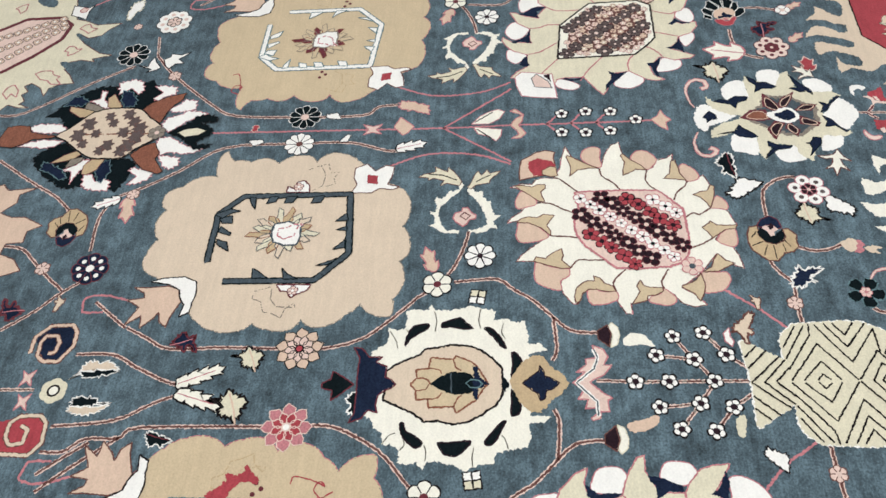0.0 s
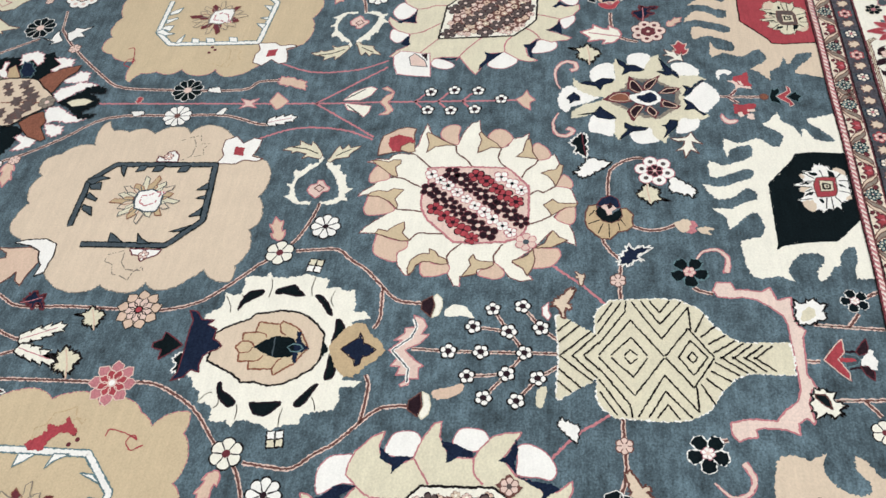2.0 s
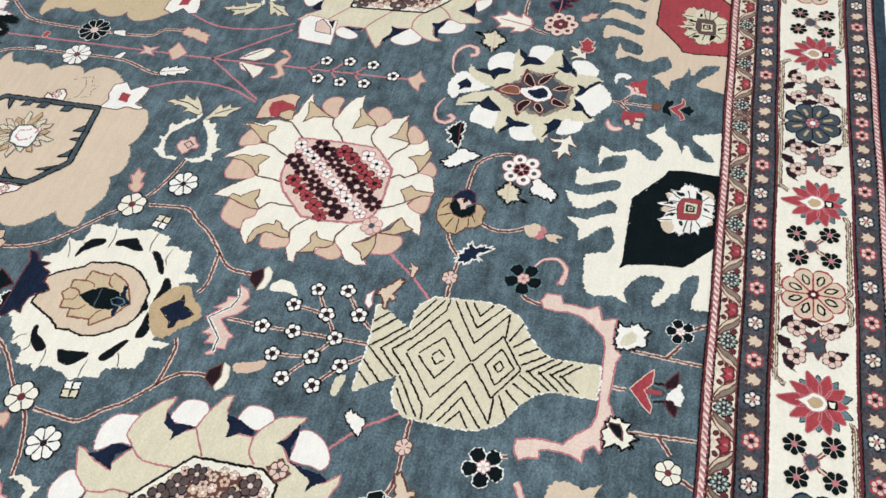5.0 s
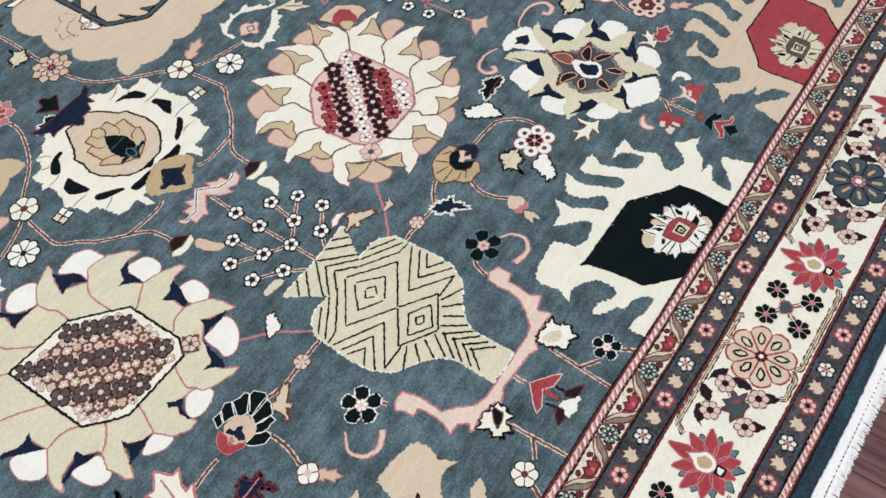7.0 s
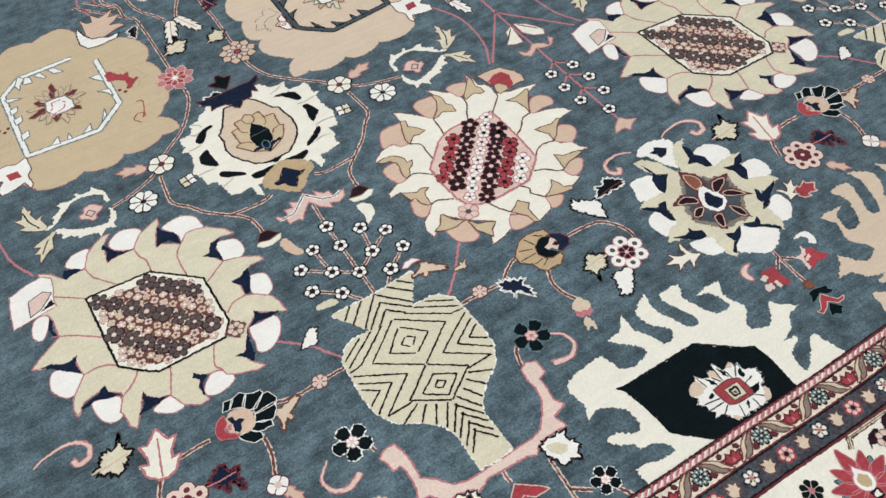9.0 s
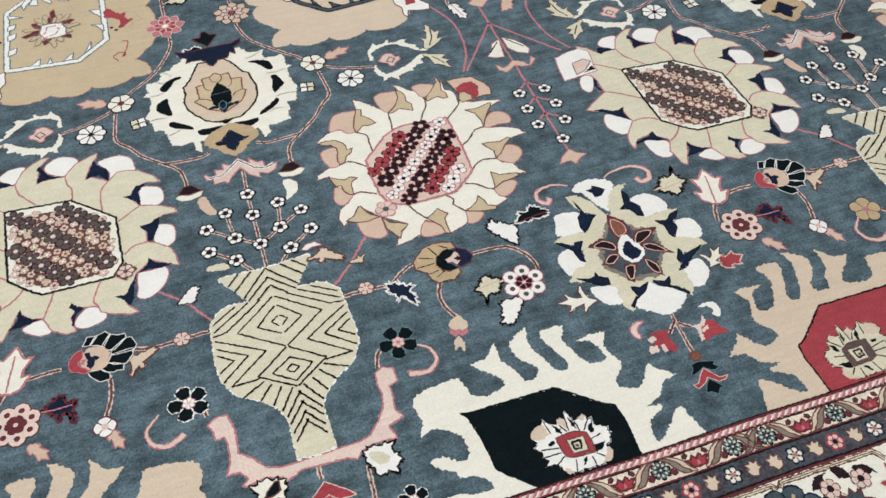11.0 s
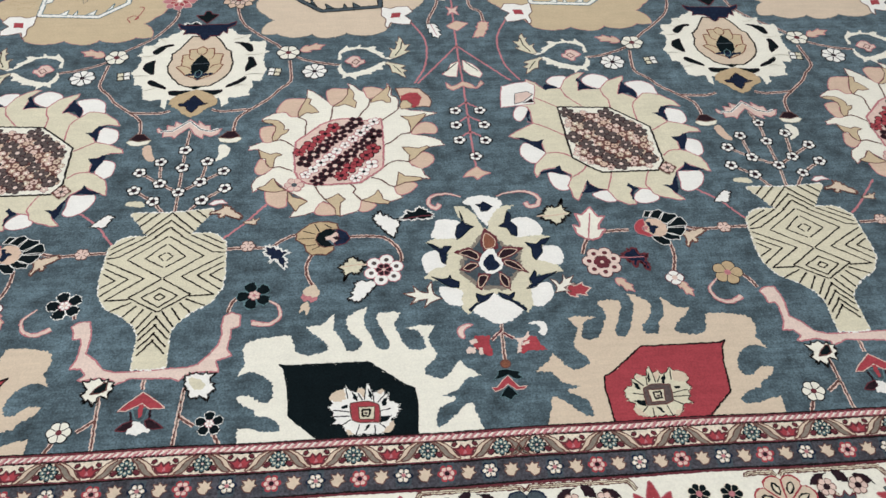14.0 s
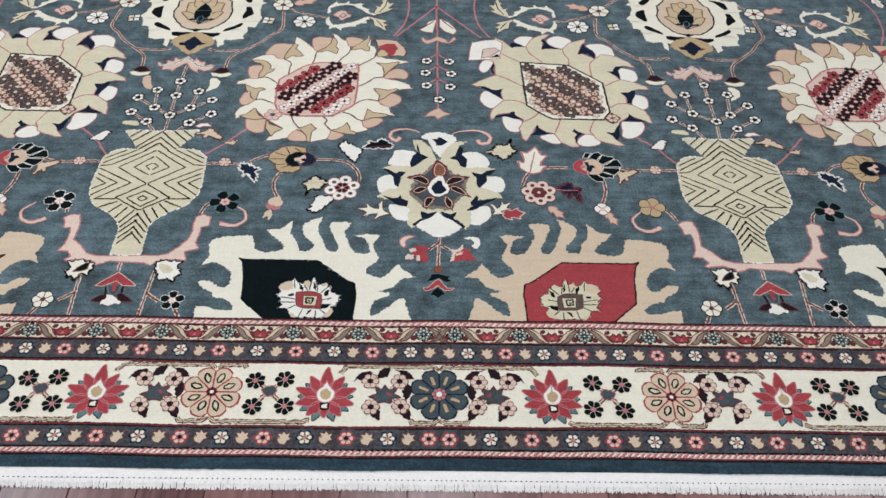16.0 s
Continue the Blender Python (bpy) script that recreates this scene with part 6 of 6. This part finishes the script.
red_palmette.edged("ivory", "line", P("-8,-24 8,-24 8,-38 -8,-38"), 0.004).build()
dark_cluster = Motif("dark_blossom_spray")
for u, v in ((-30, 34), (34, 30), (-36, -34), (32, -36)):
    dark_cluster.line("maroon", P(f"0,4 {u},{v}"), 0.009)
    dark_cluster.line("beige", P(f"0,4 {u},{v}"), 0.004)
dark_cluster.edged("slate", "pink", P("-16,6 -8,18 6,16 18,8 12,-4 4,-10 -10,-8"), 0.0022)
for u, v in ((-30, 34), (34, 30), (-36, -34), (32, -36)):
    dark_cluster.rosette(u / 1000, v / 1000, 0.0220, 7, "black", "sand", "pink", 0.0014, 0.30, 0.30)
    dark_cluster.z -= 3.6 * TIER
dark_cluster.z += 4 * TIER
dark_cluster.build()
pale_cluster = Motif("pale_blossom_spray")
for u, v, w in ((-40, 50, 30), (6, 52, -50), (-42, -44, 60), (22, -46, 60), (-46, 8, 90), (50, 44, -30)):
    a = math.radians(w)
    d, q = Vector((math.cos(a), math.sin(a))) * 0.024, Vector((-math.sin(a), math.cos(a))) * 0.012
    o = Vector((u / 1000, v / 1000))
    pale_cluster.area("plum", curve([o - d, o - q * 0.9, o + d * 0.6, o + d, o + q], True, 2))
    pale_cluster.z -= 0.6 * TIER
pale_cluster.z += TIER
for u, v in ((-30, 32), (34, 32), (-34, -32), (30, -34)):
    pale_cluster.line("maroon", P(f"2,-2 {u},{v}"), 0.007)
    pale_cluster.line("khaki", P(f"2,-2 {u},{v}"), 0.0035)
pale_cluster.edged("slate", "maroon", P("-34,-10 -18,0 -24,14 -8,10 2,22 8,10 22,16 18,0 36,-8 20,-14 24,-26 4,-20 -12,-24 -14,-12"), 0.0030)
pale_cluster.area("red", P("-14,-4 -6,6 -2,-2 -8,-8"))
for u, v in ((-30, 32), (34, 32), (-34, -32), (30, -34)):
    pale_cluster.rosette(u / 1000, v / 1000, 0.0180, 6, "rose", "rust", "plum", 0.0022, 0.40, 0.26)
    pale_cluster.z -= 3.6 * TIER
pale_cluster.z += 4 * TIER
pale_cluster.build()


def scroll_line(pts):
    m = Motif("border_vine")
    pts = [Vector(p) for p in pts]
    m.line("rust", pts, 0.0112)
    m.line("khaki", pts, 0.0058)
    m.line("rust", pts, 0.0018)
    m.put(base=B + 0.0002)


YM = 0.1845
for side in (1, -1):
    for k in range(4):
        x = AXIS + side * (0.507 if side > 0 else 0.492) * k
        if k or side > 0:
            (tan_rosette if k % 2 else navy_rosette).put((x, YM), 0, 1.0, False, B + 0.0007)
        pale_cluster.put((x + side * 0.117, YM), 0, 1.0, side < 0, B + 0.0005)
        red_palmette.put((x + side * 0.246, YM - 0.002), 0, 1.0, side < 0, B + 0.0005)
        dark_cluster.put((x + side * 0.368, YM), 0, 1.0, side < 0, B + 0.0005)
        top, low = 0.2555, 0.1125
        if k % 2 == 0:
            scroll_line([(x + side * 0.004, 0.246), (x + side * 0.010, top), (x + side * 0.205, top), (x + side * 0.218, 0.236)])
            scroll_line([(x, 0.122), (x + side * 0.012, low), (x + side * 0.058, low), (x + side * 0.062, 0.120)])
            scroll_line([(x + side * 0.276, 0.118), (x + side * 0.290, low), (x + side * 0.475, low), (x + side * 0.49, 0.124)])
        else:
            scroll_line([(x - side * 0.005, 0.246), (x - side * 0.012, top), (x - side * 0.062, top), (x - side * 0.066, 0.248)])
            scroll_line([(x + side * 0.004, 0.246), (x + side * 0.010, top), (x + side * 0.205, top), (x + side * 0.218, 0.236)])
            scroll_line([(x, 0.122), (x + side * 0.012, low), (x + side * 0.058, low), (x + side * 0.062, 0.120)])
            scroll_line([(x + side * 0.276, 0.118), (x + side * 0.290, low), (x + side * 0.475, low)])

# ---- woven end and fringe ----
end_band = bmesh.new()
n = 200
rows = []
for i in range(n + 1):
    x = X0 + (X1 - X0) * i / n
    w = 0.0015 * math.sin(7 * x) + random.uniform(-0.0008, 0.0008)
    rows.append([end_band.verts.new(c) for c in ((x, 0.004, -0.0005), (x, -0.002, -0.0008), (x, -0.017 + w, -0.0050), (x, -0.018 + w, FLOOR))])
for a, b in zip(rows, rows[1:]):
    for k in range(3):
        end_band.faces.new((a[k], a[k + 1], b[k + 1], b[k]))
part("woven_end", end_band, WOOL["cotton"], rug, "flat-woven white end strip")
stitches = bmesh.new()
x = X0
while x < X1:
    x += random.uniform(0.009, 0.013)
    for dx, dy in ((0, 0),):
        c = [stitches.verts.new((x + u, -0.0155 + v, -0.0040)) for u, v in ((-0.0015, -0.001), (0.0015, -0.0012), (0.0018, 0.0012), (-0.0012, 0.001))]
        stitches.faces.new(c)
part("stitching", stitches, WOOL["line"], rug, "dark knots along the fringe")
threads = bmesh.new()
for layer in range(2):
    x = X0
    while x < X1:
        x += random.uniform(0.0012, 0.0022)
        ln, sway, r = random.uniform(0.015, 0.021) - 0.002 * layer, random.gauss(0, 0.0022), random.uniform(0.0010, 0.0016)
        rings = []
        for f, z in ((0, -0.0055 - 0.003 * layer), (0.5, -0.0075 - 0.002 * layer + random.uniform(0, 0.002)), (1.0, FLOOR + 0.0012)):
            o = Vector((x + sway * f, -0.0165 - ln * f, z))
            rings.append([threads.verts.new(o + Vector((r * math.cos(a), 0, r * math.sin(a)))) for a in (0.5, 2.6, 4.7)])
        for a, b in zip(rings, rings[1:]):
            for k in range(3):
                threads.faces.new((a[k], a[(k + 1) % 3], b[(k + 1) % 3], b[k]))
tagged(part("fringe", threads, WOOL["cotton"], rug, "short white cotton fringe"), kind="stuff")

# ---- floor planks ----
plank_bm = bmesh.new()
bmesh.ops.create_cube(plank_bm, size=1)
for v in plank_bm.verts:
    v.co = Vector((v.co.x * 0.1335, v.co.y * 1.198, -0.004 + v.co.z * 0.008))
bmesh.ops.bevel(plank_bm, geom=[e for e in plank_bm.edges if all(v.co.z > -0.002 for v in e.verts)], offset=0.0012, segments=1, affect="EDGES")
plank_mesh = bpy.data.meshes.new("plank")
plank_bm.to_mesh(plank_mesh)
plank_bm.free()
plank_mesh.materials.append(LAMINATE)
verts, faces = [], []
for i in range(-34, 35):
    for j in range(-2, 8):
        x, y = i * 0.135 + 0.02, -1.75 + j * 1.2 + (i * 0.47) % 1.2 - 0.4
        if abs(x) > 4.5 or not -3.0 < y < 6.4:
            continue
        if abs(x) < 2.6 and j in (0, 1):
            ob = new("plank", plank_mesh)
            ob.parent = floor
            ob.location = (x, y, FLOOR)
        elif not (X0 + 0.1 < x < X1 - 0.1 and 0.7 < y < Y1 - 0.7):
            k = len(verts)
            verts += [(x + v.co.x, y + v.co.y, FLOOR + v.co.z) for v in plank_mesh.vertices]
            faces += [tuple(k + q for q in p.vertices) for p in plank_mesh.polygons]
rest = bpy.data.meshes.new("far_planking")
rest.from_pydata(verts, [], faces)
rest.materials.append(LAMINATE)
far_planks = tagged(new("far_planking", rest), kind="stuff")
far_planks.parent = floor
